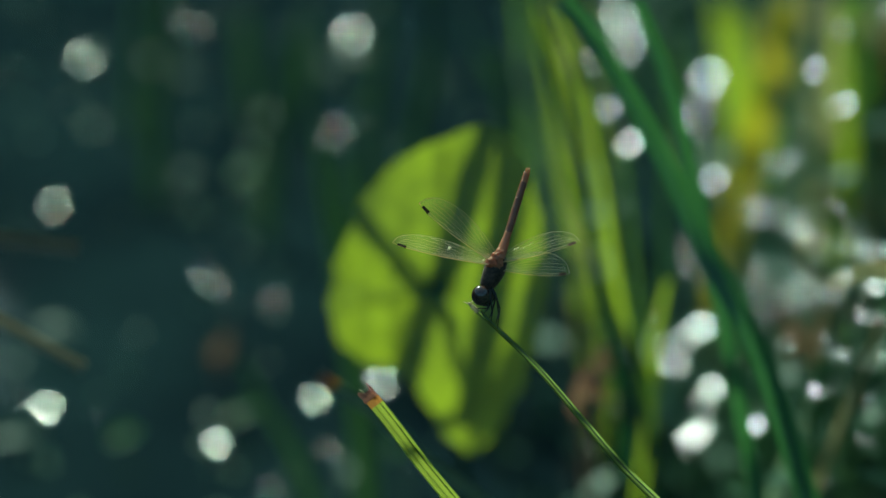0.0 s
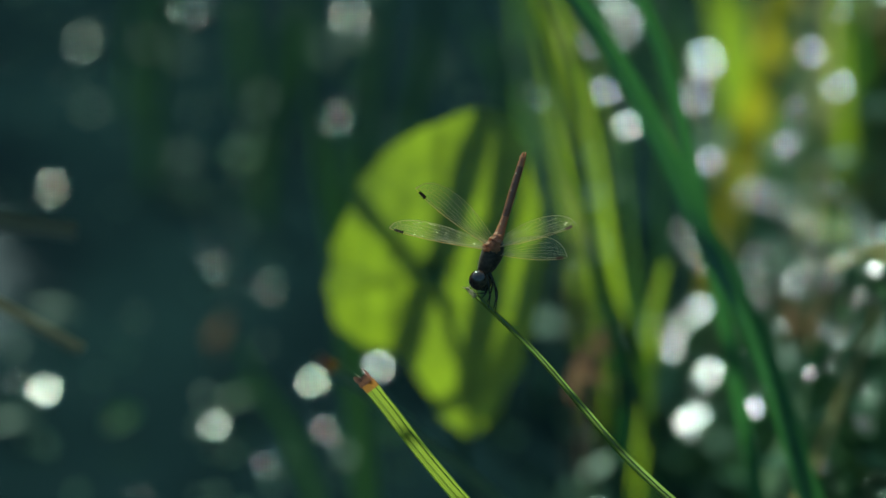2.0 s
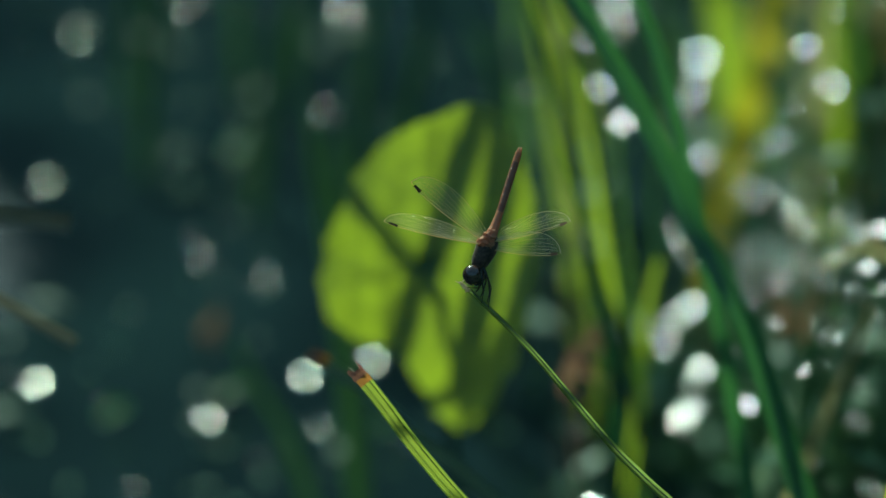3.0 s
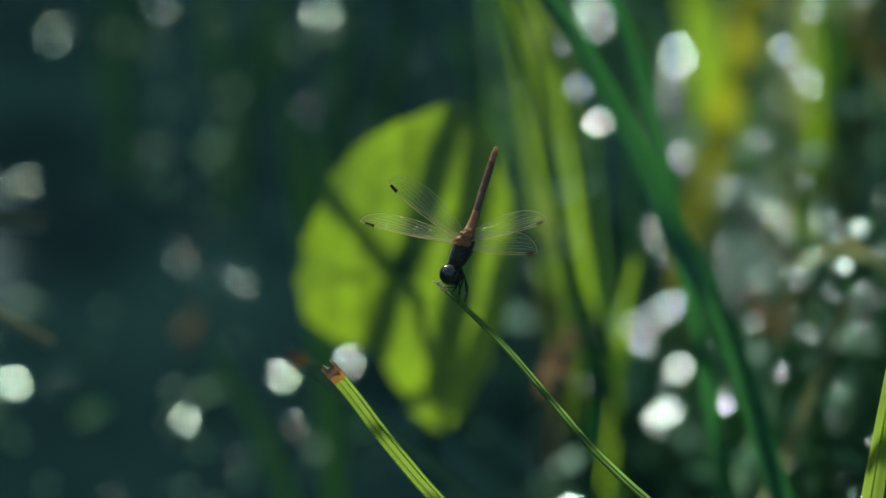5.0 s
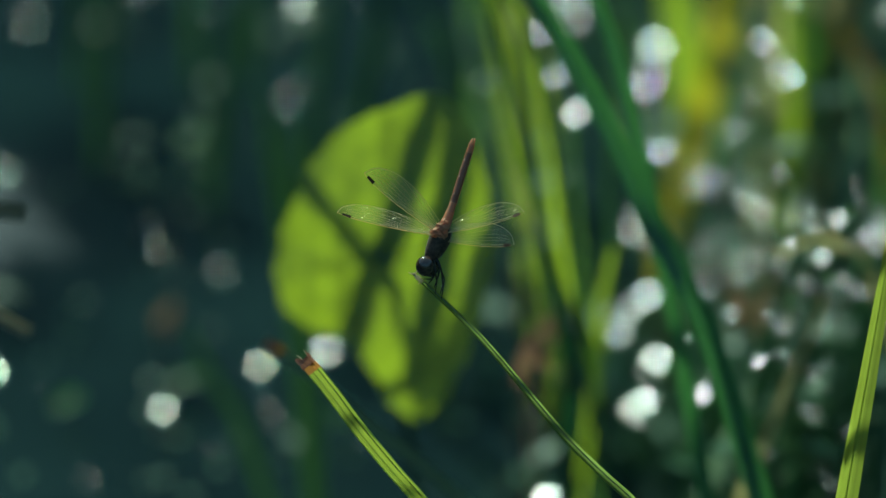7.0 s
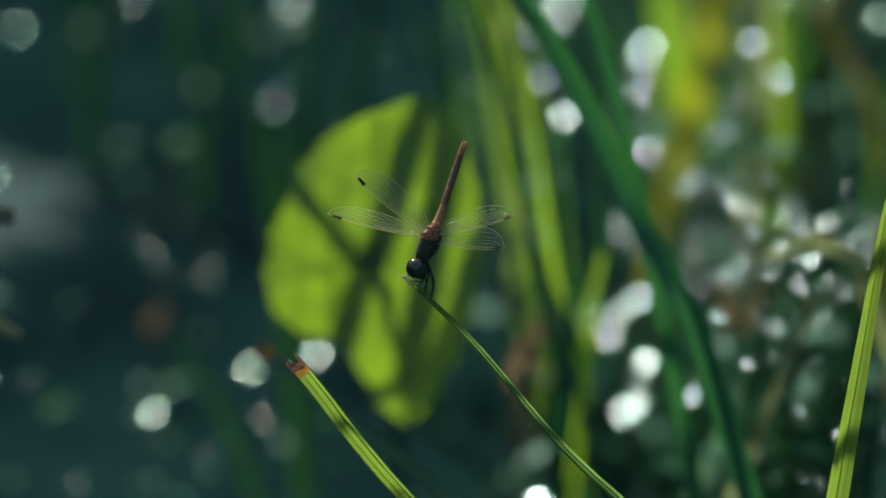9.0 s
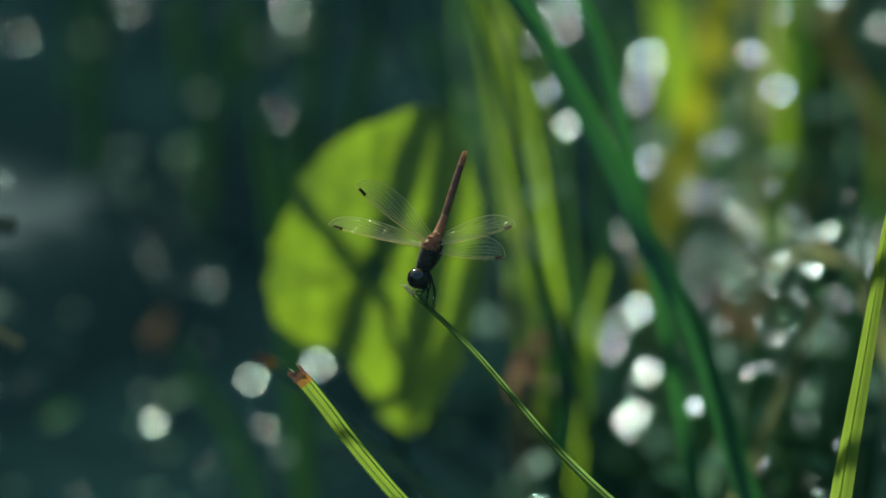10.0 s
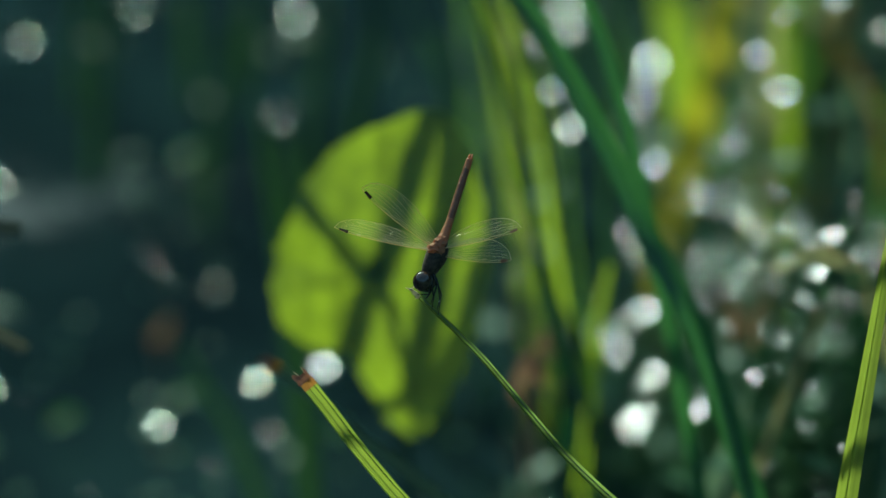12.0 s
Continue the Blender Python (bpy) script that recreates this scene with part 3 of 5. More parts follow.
right_blade = grass_shoot([(0.1047, 0.7311, -0.0100), (0.1205, 0.7702, 0.2092), (0.1370, 0.8112, 0.3191), (0.1419, 0.8232, 0.3448), (0.1469, 0.8359, 0.3720), (0.1510, 0.8458, 0.3932), (0.1569, 0.8563, 0.4158)], 0.0096, GRASS_STUB,
                          "bright lime-green grass blade in sunlight", facing=(0.0, -0.9, -0.35), fold=0.35, tip=0.1)

# ---------------------------------------------------------------- crossing reeds
reed_a = grass_shoot([(0.2043, 0.8434, -0.0100), (0.1683, 0.8886, 0.1203), (0.1233, 0.9450, 0.2505), (0.1166, 0.9535, 0.2701), (0.1086, 0.9620, 0.2908), (0.0996, 0.9705, 0.3081), (0.0946, 0.9790, 0.3148), (0.0886, 0.9875, 0.3237), (0.0812, 0.9960, 0.3391), (0.0718, 1.0045, 0.3556), (0.0620, 1.0130, 0.3711), (0.0522, 1.0215, 0.3845), (0.0415, 1.0300, 0.3948)], 0.0084, GRASS_DEEP,
                     "long deep green reed blade leaning over", "reed_shoot", tip=0.8, group="crossing reeds", fold=0.8, steps=48)
reed_b = grass_shoot([(0.1547, 0.9000, -0.0100), (0.1362, 0.9378, 0.1044), (0.1132, 0.9850, 0.2188), (0.1098, 0.9920, 0.2357), (0.1057, 0.9990, 0.2549), (0.1018, 1.0060, 0.2740), (0.0982, 1.0130, 0.2908), (0.0944, 1.0200, 0.3076), (0.0904, 1.0270, 0.3243), (0.0861, 1.0340, 0.3410), (0.0811, 1.0410, 0.3577), (0.0763, 1.0480, 0.3700), (0.0687, 1.0550, 0.3856)], 0.0060, GRASS_DEEP,
                     "deep green reed blade crossing another", "reed_shoot", tip=0.8, group="crossing reeds", fold=0.8, steps=48)


# ---------------------------------------------------------------- the round leaf
def round_leaf(origin, size, label):
    """A broad round leaf on a stalk, its face standing upright, with a wavy rim and raised veins."""
    w, h = size
    bm = bmesh.new()
    uv = bm.loops.layers.uv.verify()
    rings, n = 10, 120

    knots = [(0.00, 46.5), (0.41, 47.5), (0.82, 57.0), (1.07, 69.0), (1.24, 78.5), (1.38, 80.0), (1.62, 69.5), (1.86, 62.5), (1.95, 57.5), (2.25, 50.5), (2.65, 43.0), (3.20, 43.0),
             (3.62, 48.5), (3.93, 53.0), (4.20, 53.0), (4.40, 49.5), (4.55, 50.0), (4.72, 64.0), (4.85, 82.0), (4.95, 91.0), (5.07, 84.0), (5.29, 68.0), (5.62, 53.5), (6.00, 47.0)]

    def rim(a):       # how far the margin lies from the stalk, in metres: a pointed top, a notch, two lower lobes
        for (a0, r0), (a1, r1) in zip(knots, knots[1:] + [(math.tau, knots[0][1])]):
            if a0 <= a <= a1:
                u = (a - a0) / (a1 - a0)
                break
        return (r0 + (r1 - r0) * u * u * (3 - 2 * u) + 0.5 * math.sin(17 * a) + 0.4 * math.sin(29 * a + 1)) * 0.921 * MM
    rows = []
    for i in range(1, rings + 1):
        row = []
        for k in range(n):
            a = k / n * math.tau
            q = i / rings * rim(a)
            x, z = math.cos(a) * q, math.sin(a) * q
            v = i / rings
            y = 0.0012 * math.cos(6 * a) * v * v + 0.004 * v * v + 0.0025 * noise.noise((x * 30, z * 30, 2))
            row.append(bm.verts.new((x, y, z)))
        rows.append(row)
    mid = bm.verts.new((0, 0, 0))
    for k in range(n):
        bm.faces.new((mid, rows[0][k], rows[0][(k + 1) % n]))
    for a, b in zip(rows, rows[1:]):
        for k in range(n):
            bm.faces.new((a[k], b[k], b[(k + 1) % n], a[(k + 1) % n]))
    for f in bm.faces:
        for lp in f.loops:
            lp[uv].uv = (lp.vert.co.x / w, lp.vert.co.z / h)
    leaf = part("broad_leaf", bm, LEAF_ROUND)
    for k in range(9):
        bm = bmesh.new()
        a = math.radians(-60 + k * 37.5)
        tube(bm, [Vector((math.cos(a), 0, math.sin(a))) * rim(a % math.tau) * u + Vector((0, 0.004 * u * u - 0.0006, 0)) for u in (0.0, 0.3, 0.6, 0.9)],
             [0.0007, 0.0006, 0.0004, 0.0002], 6)
        part("leaf_vein", bm, LEAF_ROUND, leaf)
    leaf.matrix_world = Matrix.Translation(origin) @ pose(0, 0, 0, 8, 4, -3)
    bm = bmesh.new()
    inv = leaf.matrix_world.inverted()
    foot = inv @ Vector((origin[0] + 0.03, origin[1] + 0.10, -0.03))
    tube(bm, spline([Vector((0, 0.002, 0)), Vector((0.004, 0.03, -h * 0.3)), foot], 16), [0.0022] * 17, 8)
    part("stalk", bm, GRASS_DULL, leaf)
    return tagged(leaf, label, "leaf")


broad = round_leaf((-0.0028, 1.0900, 0.2554), (0.0788, 0.1365), "broad round lime-green leaf glowing in back light")

# ---------------------------------------------------------------- grass behind, in the sun
SUNNY = [
    ([(0.0674, 1.1336, -0.0100), (0.0734, 1.1409, 0.0553), (0.0810, 1.1500, 0.1205), (0.0838, 1.1533, 0.1444), (0.0859, 1.1567, 0.1666), (0.0845, 1.1600, 0.1807), (0.0785, 1.1633, 0.1973), (0.0737, 1.1667, 0.2113), (0.0703, 1.1700, 0.2303), (0.0668, 1.1733, 0.2542), (0.0630, 1.1767, 0.2728), (0.0596, 1.1800, 0.2888), (0.0552, 1.1833, 0.3047), (0.0504, 1.1867, 0.3205), (0.0457, 1.1900, 0.3337)], 0.0025, GRASS_LIME),
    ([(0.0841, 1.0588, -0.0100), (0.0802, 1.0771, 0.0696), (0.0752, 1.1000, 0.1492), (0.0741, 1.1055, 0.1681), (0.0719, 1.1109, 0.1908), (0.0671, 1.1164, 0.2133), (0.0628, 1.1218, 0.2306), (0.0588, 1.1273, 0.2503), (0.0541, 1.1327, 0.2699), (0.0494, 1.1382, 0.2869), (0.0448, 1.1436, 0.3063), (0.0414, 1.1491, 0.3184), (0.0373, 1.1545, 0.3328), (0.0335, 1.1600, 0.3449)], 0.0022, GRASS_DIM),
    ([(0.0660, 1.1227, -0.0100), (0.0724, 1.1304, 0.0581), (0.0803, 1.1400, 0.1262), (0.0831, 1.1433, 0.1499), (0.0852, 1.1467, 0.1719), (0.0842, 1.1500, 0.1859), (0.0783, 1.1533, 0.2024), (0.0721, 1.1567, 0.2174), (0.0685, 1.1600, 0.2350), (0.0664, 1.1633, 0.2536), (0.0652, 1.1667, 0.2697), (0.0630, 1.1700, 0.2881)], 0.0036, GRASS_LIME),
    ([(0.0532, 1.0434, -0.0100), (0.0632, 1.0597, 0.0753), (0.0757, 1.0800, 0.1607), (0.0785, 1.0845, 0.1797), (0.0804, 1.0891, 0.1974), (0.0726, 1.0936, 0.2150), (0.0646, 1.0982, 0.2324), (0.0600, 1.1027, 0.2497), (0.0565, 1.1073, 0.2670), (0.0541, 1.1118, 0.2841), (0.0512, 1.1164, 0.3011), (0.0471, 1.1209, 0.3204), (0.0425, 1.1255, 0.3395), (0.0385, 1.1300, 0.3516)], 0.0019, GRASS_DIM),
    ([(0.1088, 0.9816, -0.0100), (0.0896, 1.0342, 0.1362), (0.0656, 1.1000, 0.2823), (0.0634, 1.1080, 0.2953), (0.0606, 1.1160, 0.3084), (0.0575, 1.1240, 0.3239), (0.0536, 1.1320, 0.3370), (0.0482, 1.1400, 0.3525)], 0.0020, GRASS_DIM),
    ([(0.0813, 1.4229, -0.0100), (0.0721, 1.4483, 0.0691), (0.0606, 1.4800, 0.1482), (0.0579, 1.4875, 0.1669), (0.0544, 1.4950, 0.1825), (0.0514, 1.5025, 0.1981), (0.0479, 1.5100, 0.2137)], 0.0058, GRASS_LIME),
    ([(0.0935, 1.4317, -0.0100), (0.0871, 1.4620, 0.0744), (0.0791, 1.5000, 0.1588), (0.0777, 1.5100, 0.1735), (0.0743, 1.5200, 0.1883), (0.0705, 1.5300, 0.2063)], 0.0053, GRASS_LIME),
    ([(0.0916, 1.3899, -0.0100), (0.0802, 1.4211, 0.0765), (0.0659, 1.4600, 0.1630), (0.0631, 1.4700, 0.1803), (0.0596, 1.4800, 0.2008), (0.0559, 1.4900, 0.2151)], 0.0040, GRASS_LIME),
    ([(0.0988, 1.0701, -0.0100), (0.0906, 1.1101, 0.1010), (0.0803, 1.1600, 0.2120), (0.0783, 1.1700, 0.2329), (0.0765, 1.1800, 0.2512), (0.0737, 1.1900, 0.2696)], 0.0023, GRASS),
    ([(0.0611, 1.0274, -0.0100), (0.0651, 1.0463, 0.0782), (0.0701, 1.0700, 0.1664), (0.0712, 1.0750, 0.1850), (0.0703, 1.0800, 0.2072), (0.0663, 1.0850, 0.2292), (0.0623, 1.0900, 0.2462)], 0.0051, GRASS_DULL),
    ([(0.0724, 1.6711, -0.0100), (0.0651, 1.6839, 0.0257), (0.0559, 1.7000, 0.0615), (0.0504, 1.7167, 0.0832), (0.0437, 1.7333, 0.1086), (0.0388, 1.7500, 0.1236)], 0.0054, GRASS_PALE),
    ([(0.0865, 1.6857, -0.0100), (0.0794, 1.7009, 0.0324), (0.0706, 1.7200, 0.0747), (0.0675, 1.7367, 0.0896), (0.0619, 1.7533, 0.1081), (0.0579, 1.7700, 0.1162)], 0.0054, GRASS_PALE),
    ([(0.0754, 1.1998, -0.0100), (0.0798, 1.2043, 0.0381), (0.0853, 1.2100, 0.0861), (0.0882, 1.2130, 0.1115), (0.0906, 1.2160, 0.1351), (0.0925, 1.2190, 0.1585), (0.0948, 1.2220, 0.1817), (0.0947, 1.2250, 0.2045), (0.0932, 1.2280, 0.2271), (0.0939, 1.2310, 0.2417), (0.0917, 1.2340, 0.2691), (0.0864, 1.2370, 0.2833), (0.0802, 1.2400, 0.2949)], 0.0038, GRASS_DIM),
    ([(0.1522, 1.6109, -0.0100), (0.1458, 1.6283, 0.0382), (0.1377, 1.6500, 0.0865), (0.1342, 1.6667, 0.1074), (0.1297, 1.6833, 0.1285), (0.1238, 1.7000, 0.1428)], 0.0072, GRASS),
    ([(0.1463, 1.7017, -0.0100), (0.1466, 1.7098, 0.0126), (0.1470, 1.7200, 0.0352), (0.1476, 1.7367, 0.0683), (0.1489, 1.7533, 0.0942), (0.1475, 1.7700, 0.1167)], 0.0068, GRASS_DIM),
    ([(0.0626, 1.0950, -0.0100), (0.0702, 1.1106, 0.0610), (0.0796, 1.1300, 0.1320), (0.0826, 1.1360, 0.1539), (0.0848, 1.1420, 0.1744), (0.0858, 1.1480, 0.1921), (0.0879, 1.1540, 0.2098), (0.0919, 1.1600, 0.2249)], 0.0049, GRASS_LIME),
    ([(0.1654, 1.6767, -0.0100), (0.1690, 1.6870, 0.0188), (0.1735, 1.7000, 0.0476), (0.1758, 1.7075, 0.0625), (0.1761, 1.7150, 0.0845), (0.1719, 1.7225, 0.1100), (0.1672, 1.7300, 0.1353)], 0.0141, GRASS_LIME),
    ([(0.1819, 1.7491, -0.0100), (0.1801, 1.7539, 0.0078), (0.1777, 1.7600, 0.0255), (0.1738, 1.7700, 0.0548), (0.1693, 1.7800, 0.0839), (0.1644, 1.7900, 0.1129)], 0.0076, GRASS_LIME),
    ([(0.1477, 1.5844, -0.0100), (0.1587, 1.6002, 0.0361), (0.1726, 1.6200, 0.0821), (0.1778, 1.6275, 0.0996), (0.1854, 1.6350, 0.1205), (0.1905, 1.6425, 0.1412), (0.1935, 1.6500, 0.1653)], 0.0153, GRASS_YELLOW),
    ([(0.1710, 1.7137, -0.0100), (0.1763, 1.7209, 0.0160), (0.1830, 1.7300, 0.0421), (0.1903, 1.7400, 0.0708), (0.1947, 1.7500, 0.0958), (0.1970, 1.7600, 0.1243)], 0.0075, GRASS_YELLOW),
    ([(0.2031, 1.4562, -0.0100), (0.2055, 1.4756, 0.0524), (0.2085, 1.5000, 0.1148), (0.2094, 1.5075, 0.1340), (0.2070, 1.5150, 0.1596), (0.2064, 1.5225, 0.1849), (0.2071, 1.5300, 0.2071)], 0.0089, GRASS_LIME),
    ([(0.2486, 1.7072, -0.0100), (0.2491, 1.7129, 0.0129), (0.2498, 1.7200, 0.0357), (0.2507, 1.7300, 0.0680), (0.2483, 1.7400, 0.1000), (0.2446, 1.7500, 0.1247)], 0.0088, GRASS),
    ([(0.2428, 1.5774, -0.0100), (0.2436, 1.5874, 0.0234), (0.2447, 1.6000, 0.0568), (0.2455, 1.6100, 0.0834), (0.2456, 1.6200, 0.1167), (0.2442, 1.6300, 0.1431)], 0.0126, GRASS_DIM),
    ([(0.2330, 1.5701, -0.0100), (0.2394, 1.5923, 0.0517), (0.2474, 1.6200, 0.1133), (0.2495, 1.6300, 0.1296), (0.2526, 1.6400, 0.1459), (0.2542, 1.6500, 0.1640)], 0.0083, RUSTY),
    ([(0.2687, 1.4115, -0.0100), (0.2619, 1.4286, 0.0605), (0.2534, 1.4500, 0.1310), (0.2504, 1.4575, 0.1557), (0.2457, 1.4650, 0.1680), (0.2371, 1.4725, 0.1833), (0.2309, 1.4800, 0.1925)], 0.0040, RUSTY),
    ([(0.2488, 1.3993, -0.0100), (0.2501, 1.4218, 0.0526), (0.2516, 1.4500, 0.1153), (0.2522, 1.4600, 0.1359), (0.2533, 1.4700, 0.1566), (0.2540, 1.4800, 0.1742)], 0.0074, GRASS),
    ([(0.2356, 1.7353, -0.0100), (0.2348, 1.7418, 0.0138), (0.2338, 1.7500, 0.0375), (0.2326, 1.7600, 0.0665), (0.2309, 1.7700, 0.0918), (0.2318, 1.7800, 0.1134)], 0.0097, GRASS_DIM),
    ([(0.2659, 1.7870, -0.0100), (0.2664, 1.7928, 0.0089), (0.2672, 1.8000, 0.0278), (0.2682, 1.8100, 0.0540), (0.2673, 1.8200, 0.0763), (0.2663, 1.8300, 0.0948)], 0.0107, GRASS_DIM),
    ([(-0.1259, 1.8500, -0.0111), (-0.1229, 1.8567, 0.0173), (-0.1241, 1.8633, 0.0454), (-0.1253, 1.8700, 0.0734)], 0.0124, GRASS_DIM),
    ([(-0.0532, 1.5333, -0.0100), (-0.0525, 1.5407, 0.0187), (-0.0517, 1.5500, 0.0474), (-0.0511, 1.5567, 0.0680), (-0.0531, 1.5633, 0.0852), (-0.0565, 1.5700, 0.1056)], 0.0092, GRASS_DIM),
    ([(-0.0899, 1.8423, -0.0100), (-0.0894, 1.8457, 0.0032), (-0.0888, 1.8500, 0.0164), (-0.0874, 1.8600, 0.0470), (-0.0860, 1.8700, 0.0737)], 0.0109, GRASS_DIM),
]
# dim and dull blades carry their shade in the material colour
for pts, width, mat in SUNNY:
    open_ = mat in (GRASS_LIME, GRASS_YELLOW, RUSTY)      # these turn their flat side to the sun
    grass_shoot(pts, width, mat, "yellowing grass shoot on the bank" if mat in (GRASS_YELLOW, RUSTY) else "green grass shoot coloured dim for shade" if mat in (GRASS_DIM, GRASS_DULL) else "sunlit green grass shoot on the bank",
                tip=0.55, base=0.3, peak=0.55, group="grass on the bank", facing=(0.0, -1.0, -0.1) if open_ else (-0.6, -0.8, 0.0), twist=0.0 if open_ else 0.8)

# finer shoots between them, leaning over the water
rng = random.Random(91)
for k in range(26):
    far = k >= 9
    x, y = (rng.uniform(0.20, 0.32), rng.uniform(1.55, 1.85)) if far else (rng.uniform(0.05, 0.11), rng.uniform(1.62, 1.80))
    h = rng.uniform(0.12, 0.32) if far else rng.uniform(0.14, 0.30)
    lean = rng.uniform(-0.03, 0.015) if far else rng.uniform(-0.055, -0.005)
    z = ground_height(x, y) - 0.02
    pts = [(x, y, z), (x + lean * 0.12, y - 0.005, z + h * 0.4), (x + lean * 0.45, y - 0.015, z + h * 0.75), (x + lean, y - 0.03, z + h)]
    # the dim and dull choices are grass coloured as if in shade
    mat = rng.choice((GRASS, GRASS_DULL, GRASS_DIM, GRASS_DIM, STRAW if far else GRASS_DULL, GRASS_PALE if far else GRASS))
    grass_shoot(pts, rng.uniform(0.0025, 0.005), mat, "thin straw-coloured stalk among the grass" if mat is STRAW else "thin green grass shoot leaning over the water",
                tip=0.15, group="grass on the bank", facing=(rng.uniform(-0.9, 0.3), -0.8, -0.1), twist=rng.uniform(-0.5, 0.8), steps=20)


# ---------------------------------------------------------------- glinting wet leaves
def small_leaf(bm, centre, normal, length, width, turn, cup=0.15, blunt=False, along=None):
    """A small oval leaf in a bmesh, facing normal; blunt: rounded at both ends."""
    nrm = Vector(normal).normalized()
    a = nrm.orthogonal().normalized()
    a = Matrix.Rotation(turn, 3, nrm) @ a
    if along:
        a = Vector(along)
        a = (a - nrm * a.dot(nrm)).normalized()
    b = nrm.cross(a)
    uv = bm.loops.layers.uv.verify()
    rows = []
    n = 10 if blunt else 6
    for i in range(n + 1):
        u = i / n
        half = width / 2 * math.sin(math.pi * (0.06 + 0.88 * u)) ** 0.8
        reach = -math.cos(math.pi * u) * 0.5 if blunt else u - 0.5
        if blunt:
            half = width / 2 * (math.sin(math.pi * u) + 0.03)
        c = Vector(centre) + a * reach * length
        rows.append([bm.verts.new(c + b * half * s + nrm * cup * width * (abs(s) - 0.5) * 0.3) for s in (-1, 0, 1)])
    for i in range(n):
        for j in range(2):
            f = bm.faces.new((rows[i][j], rows[i][j + 1], rows[i + 1][j + 1], rows[i + 1][j]))
            for lp, (p, q) in zip(f.loops, ((j, i), (j + 1, i), (j + 1, i + 1), (j, i + 1))):
                lp[uv].uv = (p / 2, q / n)


def half_way(at):
    """The normal of a facet at that place which mirrors the sun towards the path's middle."""
    return (SUN_DIR + (Vector((0, 0, 0.78)) - Vector(at)).normalized()).normalized()


rng = random.Random(11)


def floating(at, size):
    at = Vector(at)
    n = half_way(at)
    bm = bmesh.new()
    small_leaf(bm, (0, 0, 0), n, size * 1.0, size * 0.9, rng.uniform(0, 6.28), 0.05, True)
    ob = part("floating_leaf", bm, WET)
    ob.location = (at.x, at.y, 0.009)
    return tagged(ob, "small wet dark leaf floating on the pond", "leaf", "floating leaves")


def sprig(at, size, breadth=0.0, along=None):
    """A waterside herb: a stem from the ground with one glossy upper leaf and some lower ones."""
    at = Vector(at)
    z0 = ground_height(at.x, at.y) - 0.01
    foot = Vector((at.x + rng.uniform(-0.02, 0.02), at.y + 0.03, z0))
    bm = bmesh.new()
    stem = spline([foot - at, (foot - at) * 0.5 + Vector((rng.uniform(-0.01, 0.01), 0.01, 0)), Vector((0, 0, -0.0005))], 8)
    tube(bm, stem, [0.0012 - 0.00008 * i for i in range(9)], 6)
    ob = part("herb", bm, HERB)
    bm = bmesh.new()
    small_leaf(bm, (0, 0, 0), half_way(at), size, breadth or size * 0.9, rng.uniform(0, 6.28), 0.08, True, along)
    part("leaf", bm, WET, ob, "wet glossy leaf")
    for i in range(3):
        bm = bmesh.new()
        q = stem[2 + i * 2]
        d = Vector((rng.uniform(-1, 1), rng.uniform(-1, 1), 0.3)).normalized()
        ln = rng.uniform(0.012, 0.022)
        small_leaf(bm, q + d * ln * 0.4, (d.x * -0.4 + rng.uniform(-0.5, 0.5), d.y * -0.4 + rng.uniform(-0.4, 0.4), 1), ln, ln * 0.6, rng.uniform(0, 6.28))
        part("leaf", bm, HERB, ob)
    ob.location = at
    return tagged(ob, "small waterside herb with wet shiny leaves", "herb", "herbs on the bank")


for at, size in [
    ((-0.2384, 1.9520, 0.0000), 0.0042),
    ((-0.2315, 1.7156, 0.0000), 0.0041),
    ((-0.2072, 1.4577, 0.0000), 0.0060),
    ((-0.1152, 1.4193, 0.0000), 0.0047),
    ((-0.0674, 1.4677, 0.0000), 0.0046),
    ((-0.0588, 1.4121, 0.0000), 0.0028),
    ((-0.0327, 1.4842, 0.0000), 0.0049),
    ((-0.0616, 2.0007, 0.0000), 0.0049),
    ((-0.1714, 2.0096, 0.0000), 0.0035),
    ((-0.1385, 1.6316, 0.0000), 0.0021),
    ((-0.1287, 1.6063, 0.0000), 0.0025),
    ((-0.0946, 1.5826, 0.0000), 0.0029),
    ((-0.0672, 1.8218, 0.0000), 0.0030),
    ((-0.1172, 1.8301, 0.0000), 0.0023),
    ((-0.1238, 1.9818, 0.0000), 0.0020),
    ((-0.2737, 1.9182, 0.0000), 0.0019),
    ((-0.0876, 1.3736, 0.0000), 0.0021),
    ((-0.1471, 1.3458, 0.0000), 0.0024),
    ((-0.0537, 1.8496, 0.0000), 0.0020),
    ((-0.0269, 1.9886, 0.0000), 0.0016),
    ((-0.1204, 1.7338, 0.0000), 0.0018),
    ((-0.1814, 1.4505, 0.0000), 0.0016),
    ((-0.0454, 1.7996, 0.0000), 0.0018),
    ((-0.2200, 1.4658, 0.0000), 0.0026),
    ((-0.0103, 1.3919, 0.0000), 0.0020),
]:
    floating(at, size)

